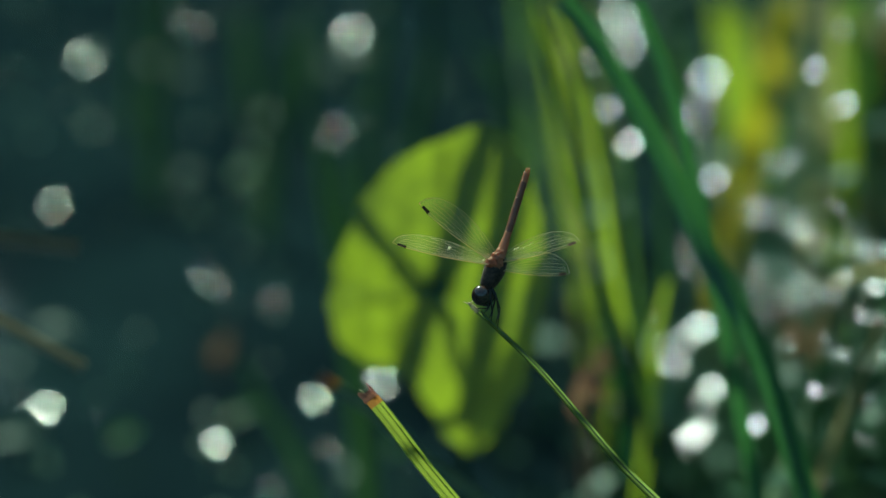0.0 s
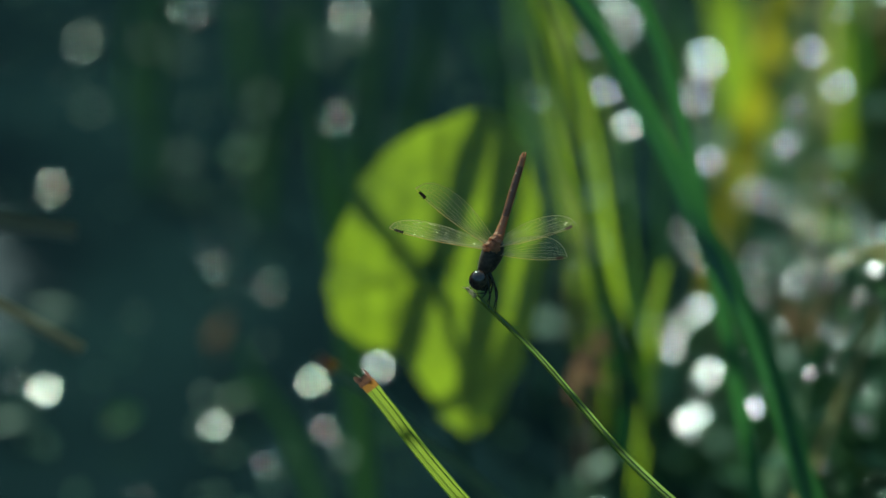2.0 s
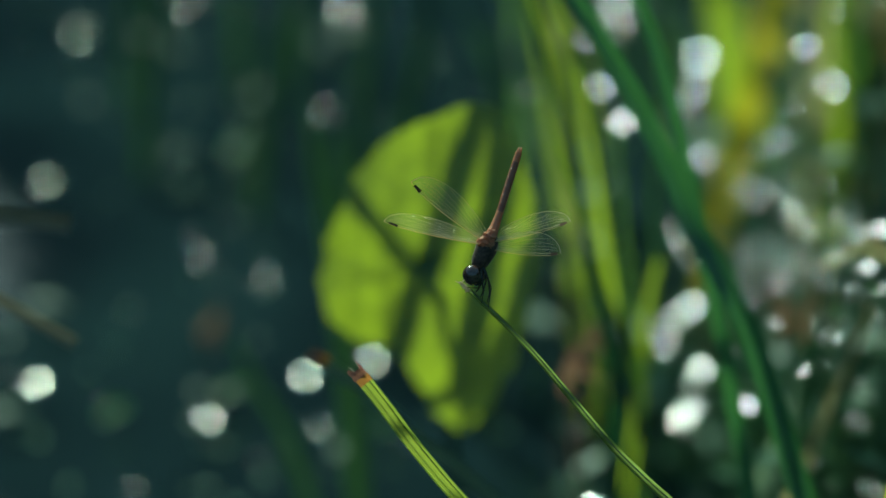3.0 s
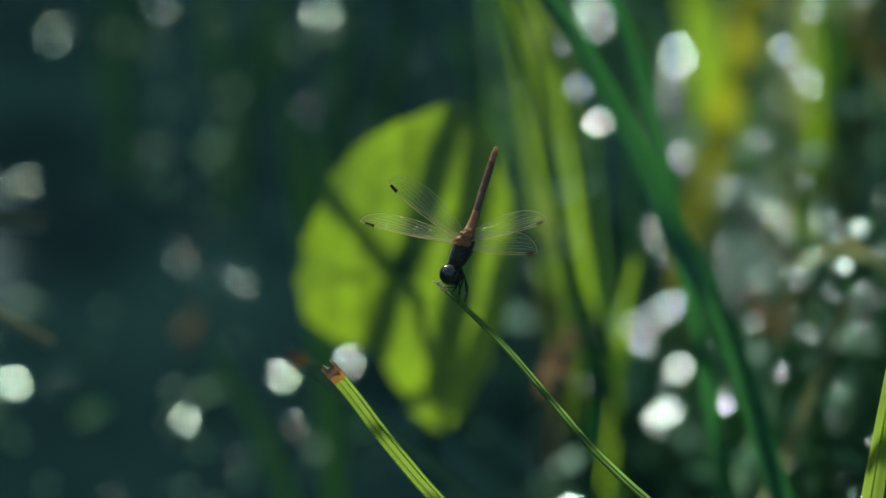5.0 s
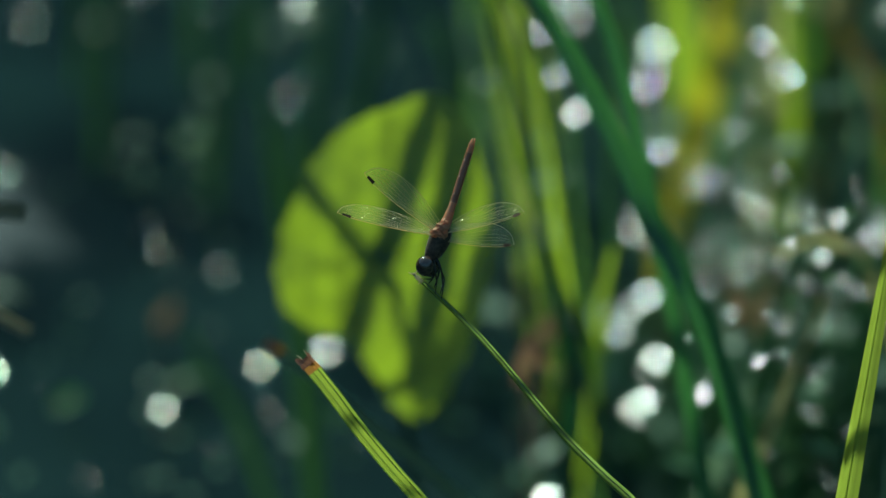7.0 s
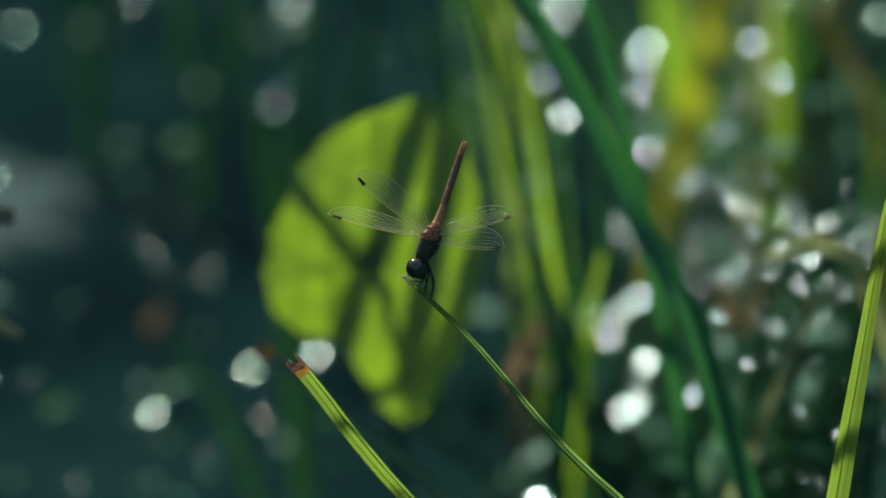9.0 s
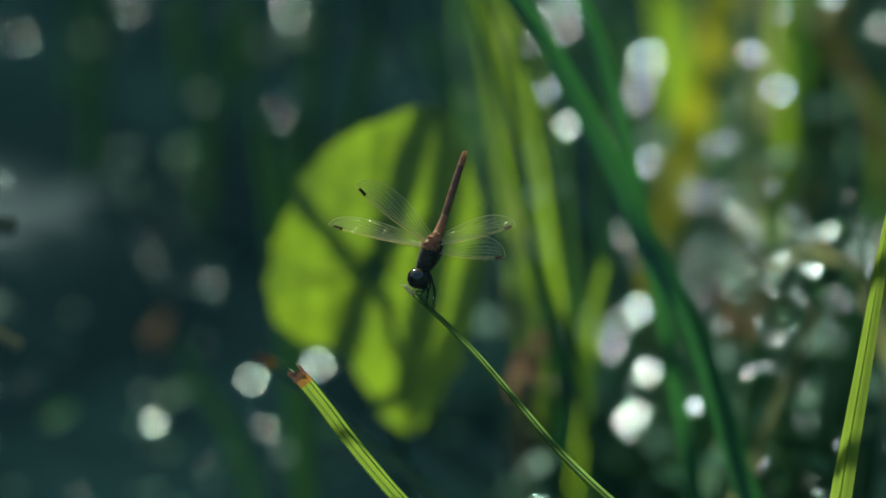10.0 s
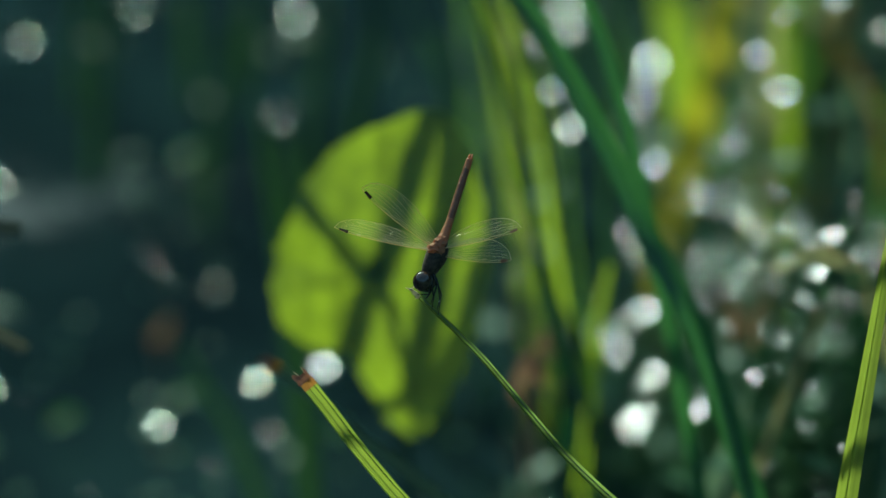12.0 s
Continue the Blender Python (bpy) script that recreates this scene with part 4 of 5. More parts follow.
for at, size in [
    ((0.1677, 1.8529, 0.0362), 0.0071),
    ((0.1538, 1.7432, 0.0602), 0.0050),
    ((0.1396, 1.6049, 0.1055), 0.0038),
    ((0.0791, 1.3969, 0.2030), 0.0036),
    ((0.0892, 1.3898, 0.1875), 0.0044),
    ((0.1203, 1.9877, 0.0267), 0.0059),
    ((0.1217, 1.9528, 0.0200), 0.0049),
    ((0.0732, 1.4376, 0.2109), 0.0037),
    ((0.0463, 1.4288, 0.1866), 0.0019),
    ((0.1352, 1.4448, 0.1452), 0.0040),
    ((0.1434, 1.5077, 0.0974), 0.0051),
    ((0.1769, 1.3961, 0.2233), 0.0037),
    ((0.2026, 1.4876, 0.1670), 0.0050),
    ((0.1736, 1.4180, 0.1843), 0.0031),
    ((0.1829, 1.5176, 0.1296), 0.0041),
    ((0.1677, 1.4791, 0.1366), 0.0031),
    ((0.1745, 1.5426, 0.0804), 0.0050),
    ((0.1706, 1.4024, 0.1474), 0.0042),
    ((0.1562, 1.2550, 0.2038), 0.0032),
    ((0.1705, 1.3055, 0.1750), 0.0028),
    ((0.1750, 1.2868, 0.2850), 0.0025),
    ((0.2137, 1.4013, 0.2497), 0.0036),
    ((0.2419, 1.4245, 0.2250), 0.0035),
    ((0.1653, 1.3928, 0.1253), 0.0030),
    ((0.1544, 1.3875, 0.1116), 0.0032),
    ((0.1422, 1.1701, 0.2094), 0.0024),
    ((0.1359, 1.2156, 0.1809), 0.0027),
    ((0.2154, 1.4946, 0.0875), 0.0044),
    ((0.1875, 1.2476, 0.1970), 0.0027),
    ((0.1814, 1.1528, 0.2426), 0.0039),
    ((0.1789, 1.0958, 0.2843), 0.0018),
    ((0.1848, 1.1117, 0.2674), 0.0021),
    ((0.1590, 1.1492, 0.2278), 0.0029),
    ((0.1686, 1.1053, 0.2482), 0.0036),
    ((0.1707, 1.1430, 0.2186), 0.0032),
    ((0.1652, 1.0801, 0.2466), 0.0022),
    ((0.1731, 1.0811, 0.2510), 0.0025),
    ((0.1678, 1.1239, 0.1804), 0.0029),
    ((0.1674, 1.0000, 0.2287), 0.0025),
    ((0.1117, 1.3437, 0.0926), 0.0051),
    ((0.1269, 1.3818, 0.0942), 0.0049),
    ((0.1214, 1.4118, 0.0724), 0.0043),
    ((0.1090, 1.3781, 0.0837), 0.0032),
    ((0.1282, 1.3371, 0.0827), 0.0051),
    ((0.1214, 1.3048, 0.0911), 0.0030),
    ((0.1273, 1.1263, 0.1751), 0.0031),
    ((0.1287, 1.0503, 0.1811), 0.0027),
    ((0.0646, 1.2689, 0.0835), 0.0027),
    ((0.0648, 1.4262, 0.0941), 0.0019),
    ((0.1089, 1.3963, 0.1210), 0.0030),
    ((0.1242, 1.4647, 0.0952), 0.0030),
    ((0.1700, 1.0859, 0.1619), 0.0022),
    ((0.1675, 1.1308, 0.1411), 0.0022),
    ((0.1330, 1.1510, 0.1698), 0.0019),
    ((0.1849, 1.1717, 0.1670), 0.0023),
    ((0.2007, 1.1407, 0.1689), 0.0022),
    ((0.0756, 1.2271, 0.1320), 0.0017),
    ((0.2030, 1.1661, 0.2198), 0.0026),
    ((0.1911, 1.1106, 0.2142), 0.0022),
    ((0.1887, 1.1010, 0.2462), 0.0026),
    ((0.1815, 1.0847, 0.2613), 0.0022),
    ((0.1949, 1.1176, 0.2295), 0.0026),
    ((0.1845, 1.1271, 0.2455), 0.0022),
    ((0.1833, 1.0778, 0.2478), 0.0019),
    ((0.1871, 1.1713, 0.1934), 0.0030),
    ((0.1546, 1.1828, 0.2068), 0.0014),
    ((0.1882, 1.1050, 0.2674), 0.0014),
    ((0.1569, 1.0744, 0.2822), 0.0013),
    ((0.1733, 1.1743, 0.2305), 0.0024),
    ((0.1540, 1.1281, 0.2413), 0.0015),
    ((0.1562, 1.1504, 0.2189), 0.0016),
    ((0.2011, 1.1854, 0.2180), 0.0030),
    ((0.1795, 1.0486, 0.2621), 0.0012),
    ((0.1886, 1.0795, 0.2586), 0.0013),
    ((0.1863, 1.0795, 0.2698), 0.0024),
    ((0.1785, 1.1342, 0.2218), 0.0013),
    ((0.1549, 1.0785, 0.2637), 0.0019),
    ((0.1615, 1.0731, 0.2782), 0.0011),
    ((0.1889, 1.0884, 0.2597), 0.0024),
    ((0.1855, 1.1172, 0.2453), 0.0012),
    ((0.1781, 1.1756, 0.1936), 0.0014),
    ((0.1777, 1.0659, 0.2342), 0.0016),
    ((0.1876, 1.1006, 0.2606), 0.0025),
    ((0.1699, 1.0245, 0.2635), 0.0010),
    ((0.1508, 1.0826, 0.2524), 0.0013),
    ((0.1563, 1.0637, 0.2356), 0.0016),
    ((0.1642, 1.1328, 0.2087), 0.0019),
    ((0.1819, 1.0397, 0.2948), 0.0021),
    ((0.1642, 1.0644, 0.2680), 0.0023),
    ((0.1643, 1.1351, 0.2443), 0.0015),
    ((0.1459, 1.1054, 0.2445), 0.0014),
    ((0.1528, 1.1203, 0.2195), 0.0022),
    ((0.1414, 1.0531, 0.2716), 0.0018),
    ((0.1707, 1.1919, 0.2033), 0.0017),
    ((0.1926, 1.0990, 0.2484), 0.0017),
    ((0.1653, 1.0930, 0.2616), 0.0014),
    ((0.1423, 1.0479, 0.2501), 0.0018),
    ((0.1871, 1.1072, 0.2621), 0.0025),
    ((0.1580, 1.2636, 0.1619), 0.0023),
    ((0.1657, 1.3611, 0.1332), 0.0026),
    ((0.1624, 1.3800, 0.1237), 0.0027),
    ((0.1558, 1.2555, 0.1810), 0.0023),
    ((0.1446, 1.2037, 0.2148), 0.0021),
    ((0.1390, 1.2696, 0.2100), 0.0023),
    ((0.1511, 1.3578, 0.1365), 0.0032),
    ((0.1549, 1.3830, 0.1057), 0.0033),
    ((0.1698, 1.2935, 0.1393), 0.0020),
    ((0.1481, 1.3971, 0.1445), 0.0027),
    ((0.1647, 1.3520, 0.1323), 0.0022),
    ((0.1559, 1.2952, 0.1402), 0.0030),
    ((0.1528, 1.3932, 0.1283), 0.0027),
    ((0.1504, 1.2495, 0.2396), 0.0027),
    ((0.1626, 1.3781, 0.1699), 0.0022),
    ((0.1549, 1.3154, 0.2098), 0.0020),
    ((0.1402, 1.0683, 0.1754), 0.0013),
    ((0.1676, 1.1247, 0.1652), 0.0019),
    ((0.1653, 1.1545, 0.1448), 0.0016),
    ((0.1813, 1.1164, 0.1806), 0.0019),
    ((0.2003, 1.1616, 0.1244), 0.0021),
    ((0.1957, 1.1017, 0.1778), 0.0018),
    ((0.1762, 1.1589, 0.1600), 0.0020),
    ((0.2019, 1.1978, 0.1339), 0.0022),
    ((0.1659, 1.1294, 0.1871), 0.0023),
    ((0.2045, 1.1432, 0.1282), 0.0020),
    ((0.1888, 1.1134, 0.1644), 0.0019),
    ((0.1661, 1.0773, 0.1871), 0.0021),
    ((0.1660, 1.1270, 0.1368), 0.0024),
    ((0.2178, 1.2269, 0.1210), 0.0018),
    ((0.0697, 1.2014, 0.0848), 0.0060),
]:
    sprig(at, size)

# the longer glossy leaves among them
for at, length, breadth, along in [
    ((0.1182, 1.2986, 0.0790), 0.0172, 0.0036, (0.6883, 0.2951, 0.6627)),
    ((0.1272, 1.1479, 0.1628), 0.0152, 0.0016, (-0.0924, -0.4636, -0.8812)),
    ((0.1490, 1.6954, 0.0781), 0.0199, 0.0016, (0.1393, -0.3892, -0.9106)),
    ((0.1622, 1.1366, 0.2034), 0.0114, 0.0022, (0.5920, 0.2959, 0.7497)),
    ((0.1120, 1.3434, 0.0921), 0.0112, 0.0030, (0.2432, -0.4581, -0.8550)),
]:
    sprig(at, length, breadth, along)


# ---------------------------------------------------------------- unseen drooping reeds, added to shade the leaf, the near blades and the bank grass
SHADE_REEDS = [
    ([(-0.9000, 1.2500, -0.0200), (-0.4800, 1.2400, 0.5400), (-0.0647, 1.2844, 0.5149), (-0.0706, 1.2880, 0.4921), (-0.0773, 1.2920, 0.4662), (-0.0861, 1.2960, 0.4418), (-0.0919, 1.2994, 0.4200), (-0.0970, 1.3034, 0.3939)], 0.0115),
    ([(-0.8000, 1.3500, -0.0200), (-0.4159, 1.2904, 0.5553), (-0.0548, 1.2910, 0.5194), (-0.0573, 1.2932, 0.5047), (-0.0597, 1.2961, 0.4849), (-0.0637, 1.2999, 0.4595), (-0.0690, 1.3043, 0.4308), (-0.0722, 1.3082, 0.4042), (-0.0746, 1.3120, 0.3783)], 0.0150),
    ([(-0.9000, 1.3000, -0.0200), (-0.5087, 1.2504, 0.4971), (-0.1290, 1.2846, 0.4862), (-0.1196, 1.2856, 0.4746), (-0.1058, 1.2874, 0.4563), (-0.0951, 1.2886, 0.4427), (-0.0864, 1.2900, 0.4288), (-0.0820, 1.2910, 0.4199)], 0.0092),
    ([(0.7000, 1.4800, -0.0200), (0.3200, 1.3900, 0.9000), (-0.0390, 1.3055, 0.4644), (-0.0482, 1.3094, 0.4408), (-0.0558, 1.3129, 0.4194), (-0.0620, 1.3163, 0.3977), (-0.0666, 1.3197, 0.3755)], 0.0220),
    ([(-0.8000, 1.1500, -0.0200), (-0.4700, 1.2000, 0.4500), (-0.0918, 1.2856, 0.3513), (-0.0806, 1.2846, 0.3532), (-0.0671, 1.2834, 0.3560), (-0.0538, 1.2821, 0.3593), (-0.0405, 1.2807, 0.3631)], 0.0080),
    ([(0.7000, 1.4500, -0.0200), (0.3400, 1.3600, 0.8800), (-0.0102, 1.2931, 0.5234), (-0.0250, 1.2931, 0.5274), (-0.0334, 1.2931, 0.5300), (-0.0429, 1.2931, 0.5327)], 0.0080),
    ([(0.7000, 1.4500, -0.0200), (0.3400, 1.3600, 0.8800), (-0.0038, 1.2931, 0.5017), (-0.0185, 1.2931, 0.4981), (-0.0269, 1.2931, 0.4958), (-0.0364, 1.2931, 0.4934)], 0.0060),
    ([(0.7000, 1.4500, -0.0200), (0.3400, 1.3600, 0.8800), (0.0060, 1.2731, 0.4444), (-0.0089, 1.2731, 0.4472), (-0.0175, 1.2731, 0.4490), (-0.0271, 1.2731, 0.4509)], 0.0120),
    ([(0.7000, 1.4500, -0.0200), (0.3400, 1.3600, 0.8800), (0.0122, 1.2431, 0.4478), (-0.0023, 1.2431, 0.4449), (-0.0105, 1.2431, 0.4430), (-0.0198, 1.2431, 0.4411)], 0.0080),
    ([(0.7000, 1.4500, -0.0200), (0.3400, 1.3600, 0.8800), (0.0108, 1.2431, 0.4016), (-0.0040, 1.2431, 0.4037), (-0.0125, 1.2431, 0.4052), (-0.0220, 1.2431, 0.4066)], 0.0040),
    ([(0.7000, 1.4500, -0.0200), (0.3400, 1.3600, 0.8800), (0.0079, 1.2931, 0.4026), (-0.0074, 1.2931, 0.4011), (-0.0162, 1.2931, 0.4001), (-0.0260, 1.2931, 0.3990)], 0.0100),
    ([(0.7000, 1.4500, -0.0200), (0.3400, 1.3600, 0.8800), (0.0247, 1.3531, 0.4817), (0.0089, 1.3531, 0.4845), (-0.0000, 1.3531, 0.4864), (-0.0101, 1.3531, 0.4883)], 0.0090),
    ([(-0.7000, 1.0000, -0.0200), (-0.3600, 0.9700, 0.5400), (-0.0521, 0.9771, 0.5068), (-0.0438, 0.9681, 0.5001), (-0.0355, 0.9621, 0.4931), (-0.0273, 0.9561, 0.4860), (-0.0208, 0.9521, 0.4808)], 0.0042),
    ([(0.9000, 1.1000, -0.0200), (0.5000, 1.0300, 0.5200), (0.0995, 0.9574, 0.4595), (0.0896, 0.9574, 0.4578), (0.0830, 0.9574, 0.4564), (0.0755, 0.9574, 0.4549)], 0.0042),
    ([(-0.7000, 1.1000, -0.0200), (-0.3978, 1.0275, 0.5161), (-0.0956, 0.9549, 0.4661), (-0.0786, 0.9560, 0.4683), (-0.0662, 0.9575, 0.4716), (-0.0502, 0.9606, 0.4782)], 0.0024),
    ([(-0.7000, 1.1000, -0.0200), (-0.3871, 1.0230, 0.4971), (-0.0741, 0.9461, 0.4471), (-0.0609, 0.9469, 0.4489), (-0.0510, 0.9482, 0.4516), (-0.0428, 0.9499, 0.4553)], 0.0018),
    ([(0.8000, 1.1000, -0.0200), (0.4009, 1.0342, 0.5449), (0.0017, 0.9684, 0.4949), (-0.0098, 0.9649, 0.4875), (-0.0197, 0.9620, 0.4812), (-0.0271, 0.9597, 0.4763)], 0.0036),
    ([(0.8000, 1.1500, -0.0200), (0.4066, 1.0557, 0.5300), (0.0133, 0.9614, 0.4800), (0.0017, 0.9586, 0.4740), (-0.0085, 0.9564, 0.4692), (-0.0164, 0.9548, 0.4658)], 0.0036),
    ([(0.3500, 2.5000, -0.0200), (0.1994, 2.1162, 0.3767), (0.0488, 1.7324, 0.3267), (0.0163, 1.7309, 0.3235), (-0.0192, 1.7280, 0.3173), (-0.0518, 1.7249, 0.3106)], 0.0170),
    ([(0.3500, 2.5000, -0.0200), (0.1980, 2.1110, 0.3456), (0.0459, 1.7220, 0.2956), (0.0134, 1.7201, 0.2916), (-0.0251, 1.7176, 0.2862), (-0.0576, 1.7138, 0.2782)], 0.0180),
    ([(0.3500, 2.5000, -0.0200), (0.1994, 2.1243, 0.4116), (0.0488, 1.7486, 0.3616), (0.0163, 1.7449, 0.3535), (-0.0222, 1.7461, 0.3562), (-0.0577, 1.7417, 0.3468)], 0.0090),
    ([(0.3500, 2.5000, -0.0200), (0.1980, 2.0933, 0.2609), (0.0460, 1.6866, 0.2109), (0.0105, 1.6853, 0.2082), (-0.0279, 1.6791, 0.1948), (-0.0605, 1.6816, 0.2002)], 0.0120),
    ([(0.3500, 2.5000, -0.0200), (0.1980, 2.1039, 0.3065), (0.0460, 1.7078, 0.2565), (0.0105, 1.7053, 0.2511), (-0.0279, 1.7028, 0.2457), (-0.0634, 1.6978, 0.2350)], 0.0160),
    ([(0.4500, 2.6000, -0.0200), (0.2837, 2.2624, 0.3993), (0.1173, 1.9248, 0.3493), (0.1012, 1.9112, 0.3200), (0.0786, 1.9078, 0.3127), (0.0463, 1.9098, 0.3171)], 0.0100),
    ([(0.4500, 2.6000, -0.0200), (0.2837, 2.2542, 0.3642), (0.1173, 1.9084, 0.3142), (0.1012, 1.8934, 0.2820), (0.0786, 1.8907, 0.2761), (0.0463, 1.8921, 0.2791)], 0.0140),
]
# each one hangs above the view, only its shadow falls into it
for pts, width in SHADE_REEDS:
    grass_shoot(pts, width, GRASS_DEEP if width > 0.006 else GRASS_DULL, "long deep green reed blade added out of view to cast shade", "reed_shoot", facing=tuple(SUN_DIR),
                tip=0.75, base=0.2, group="drooping reeds", steps=40)


# ---------------------------------------------------------------- herbs, dead leaves and straw on the bank
def herb_plant(seed, height, leaves):
    r = random.Random(seed)
    bm = bmesh.new()
    top = Vector((r.uniform(-0.02, 0.02), r.uniform(-0.02, 0.02), height))
    stem = spline([Vector((0, 0, -0.012)), top * 0.5 + Vector((r.uniform(-0.01, 0.01), 0, 0)), top], 10)
    tube(bm, stem, [0.0014 - 0.00009 * i for i in range(11)], 6)
    ob = part("herb", bm, HERB)
    for i in range(leaves):
        bm = bmesh.new()
        q = stem[min(10, 2 + i * 9 // leaves)]
        a = i * 2.4 + r.uniform(-0.4, 0.4)
        ln = r.uniform(0.014, 0.028)
        d = Vector((math.cos(a), math.sin(a), r.uniform(-0.1, 0.5)))
        small_leaf(bm, q + d * ln * 0.5, (-d.x * r.uniform(0, 0.9), -d.y * r.uniform(0, 0.9), 1), ln, ln * 0.55, r.uniform(0, 6.28), 0.3)
        part("leaf", bm, HERB, ob)
    return tagged(ob, "small leafy green herb on the wet bank", "herb", "herbs on the bank")


rng = random.Random(31)
protos = [herb_plant(40 + i, 0.05 + 0.025 * i, 6 + 2 * i) for i in range(4)]
spots = [(rng.uniform(0.06, 0.48), rng.uniform(1.45, 2.25)) for _ in range(44)]
for i, (x, y) in enumerate(spots):
    m = pose(x, y, ground_height(x, y), rng.uniform(-10, 10), rng.uniform(-10, 10), rng.uniform(0, 360))
    if i < 4:
        protos[i].matrix_basis = m
    else:
        copy_thing(protos[i % 4], m)


def bush(at, spread, count, seed, size=(0.004, 0.009)):
    """A loose small-leaved herb: a few stems with many narrow shiny leaves."""
    r = random.Random(seed)
    at = Vector(at)
    z0 = ground_height(at.x, at.y) - 0.012
    ob = new("leafy_herb")
    ob.location = (at.x, at.y, z0)
    h = at.z - z0
    for k in range(3):
        top = Vector((r.uniform(-1, 1) * spread[0], r.uniform(-1, 1) * spread[1], h + r.uniform(0.0, 1) * spread[2]))
        stem = spline([Vector((top.x * 0.2, top.y * 0.2, 0)), top * 0.5 + Vector((r.uniform(-0.01, 0.01), 0, 0.01)), top], 12)
        bm = bmesh.new()
        tube(bm, stem, [0.0011 - 0.00006 * i for i in range(13)], 5)
        part("stem", bm, HERB, ob)
        for i in range(count // 3):
            q = stem[r.randint(6, 12)]
            d = Vector((r.uniform(-1, 1), r.uniform(-1, 1), r.uniform(-0.4, 0.8))).normalized()
            ln = r.uniform(*size)
            wet = r.random() < 0.17
            k = 0.06 if wet else 0.5
            n = (half_way(at) if wet else Vector((0.7, 0.5, 0.5))) + Vector((r.gauss(0, k), r.gauss(0, k), r.gauss(0, k)))
            bm = bmesh.new()
            small_leaf(bm, q + d * ln * 1.1, n, ln, ln * 0.5, r.uniform(0, 6.28), 0.2)
            tube(bm, [q, q + d * ln * 0.9], [0.0004, 0.0002], 4)
            part("leaf", bm, WET if wet else HERB, ob)
    return tagged(ob, "loose small-leaved herb with wet shiny leaves", "herb", "herbs on the bank")


for i, (at, sp) in enumerate([((0.1492, 1.2742, 0.1524), (0.018, 0.03, 0.02)), ((0.1399, 1.0750, 0.2695), (0.020, 0.03, 0.02)), ((0.1627, 1.1254, 0.2357), (0.020, 0.03, 0.02)),
                              ((0.1739, 1.1301, 0.2458), (0.020, 0.03, 0.02)), ((0.1741, 1.0678, 0.2541), (0.020, 0.03, 0.02)),
                              ((0.1783, 1.0804, 0.2811), (0.020, 0.03, 0.02)), ((0.1656, 1.4178, 0.1529), (0.025, 0.03, 0.02)), ((0.1533, 1.6059, 0.0594), (0.018, 0.03, 0.02)),
                              ((0.1952, 1.5335, 0.1408), (0.020, 0.03, 0.02)), ((0.1485, 1.0407, 0.1961), (0.025, 0.03, 0.01)), ((0.1343, 1.4998, 0.0211), (0.014, 0.03, 0.02)),
                              ((0.1295, 1.4278, 0.0088), (0.014, 0.03, 0.01)), ((0.1030, 1.5260, 0.1246), (0.014, 0.03, 0.02)), ((0.0991, 1.6392, 0.1544), (0.02, 0.03, 0.02)), ((0.1485, 1.0678, 0.2541), (0.016, 0.02, 0.015)),
                              ((0.1613, 1.0732, 0.2657), (0.018, 0.02, 0.015)), ((0.1719, 1.0759, 0.2715), (0.016, 0.02, 0.015)), ((0.1314, 1.0642, 0.2463), (0.016, 0.02, 0.015)),
                              ((0.1557, 1.4818, 0.1246), (0.020, 0.03, 0.02)), ((0.1507, 1.3923, 0.1219), (0.018, 0.03, 0.02)), ((0.2002, 1.4234, 0.1412), (0.022, 0.03, 0.02)),
                              ((0.2142, 1.4087, 0.1569), (0.022, 0.03, 0.02)), ((0.2332, 1.3869, 0.1576), (0.022, 0.03, 0.02)), ((0.1537, 1.1065, 0.1951), (0.018, 0.02, 0.015)),
                              ((0.1739, 1.1093, 0.2012), (0.018, 0.02, 0.015)), ((0.1896, 1.1159, 0.2154), (0.018, 0.02, 0.015)), ((0.1395, 1.2329, 0.1112), (0.014, 0.02, 0.012)),
                              ((0.1741, 1.0461, 0.2077), (0.018, 0.02, 0.012)), ((0.0543, 1.5942, 0.1288), (0.016, 0.03, 0.02)), ((0.1384, 1.2823, 0.1225), (0.014, 0.02, 0.015)),
                              ((0.1516, 1.1261, 0.1898), (0.020, 0.02, 0.015)), ((0.1636, 1.1051, 0.2159), (0.020, 0.02, 0.015)), ((0.1798, 1.1134, 0.1863), (0.020, 0.02, 0.015)),
                              ((0.1918, 1.1084, 0.1991), (0.020, 0.02, 0.015)), ((0.1712, 1.1214, 0.1561), (0.022, 0.02, 0.012)), ((0.1482, 1.1389, 0.1463), (0.020, 0.02, 0.012)),
                              ((0.1933, 1.1039, 0.1658), (0.020, 0.02, 0.012)), ((0.1645, 1.1448, 0.1590), (0.020, 0.02, 0.012))]):
    bush(at, sp, 27 if at[1] < 1.15 else 21, 200 + i, (0.0028, 0.0060) if at[1] < 1.15 else (0.004, 0.009))


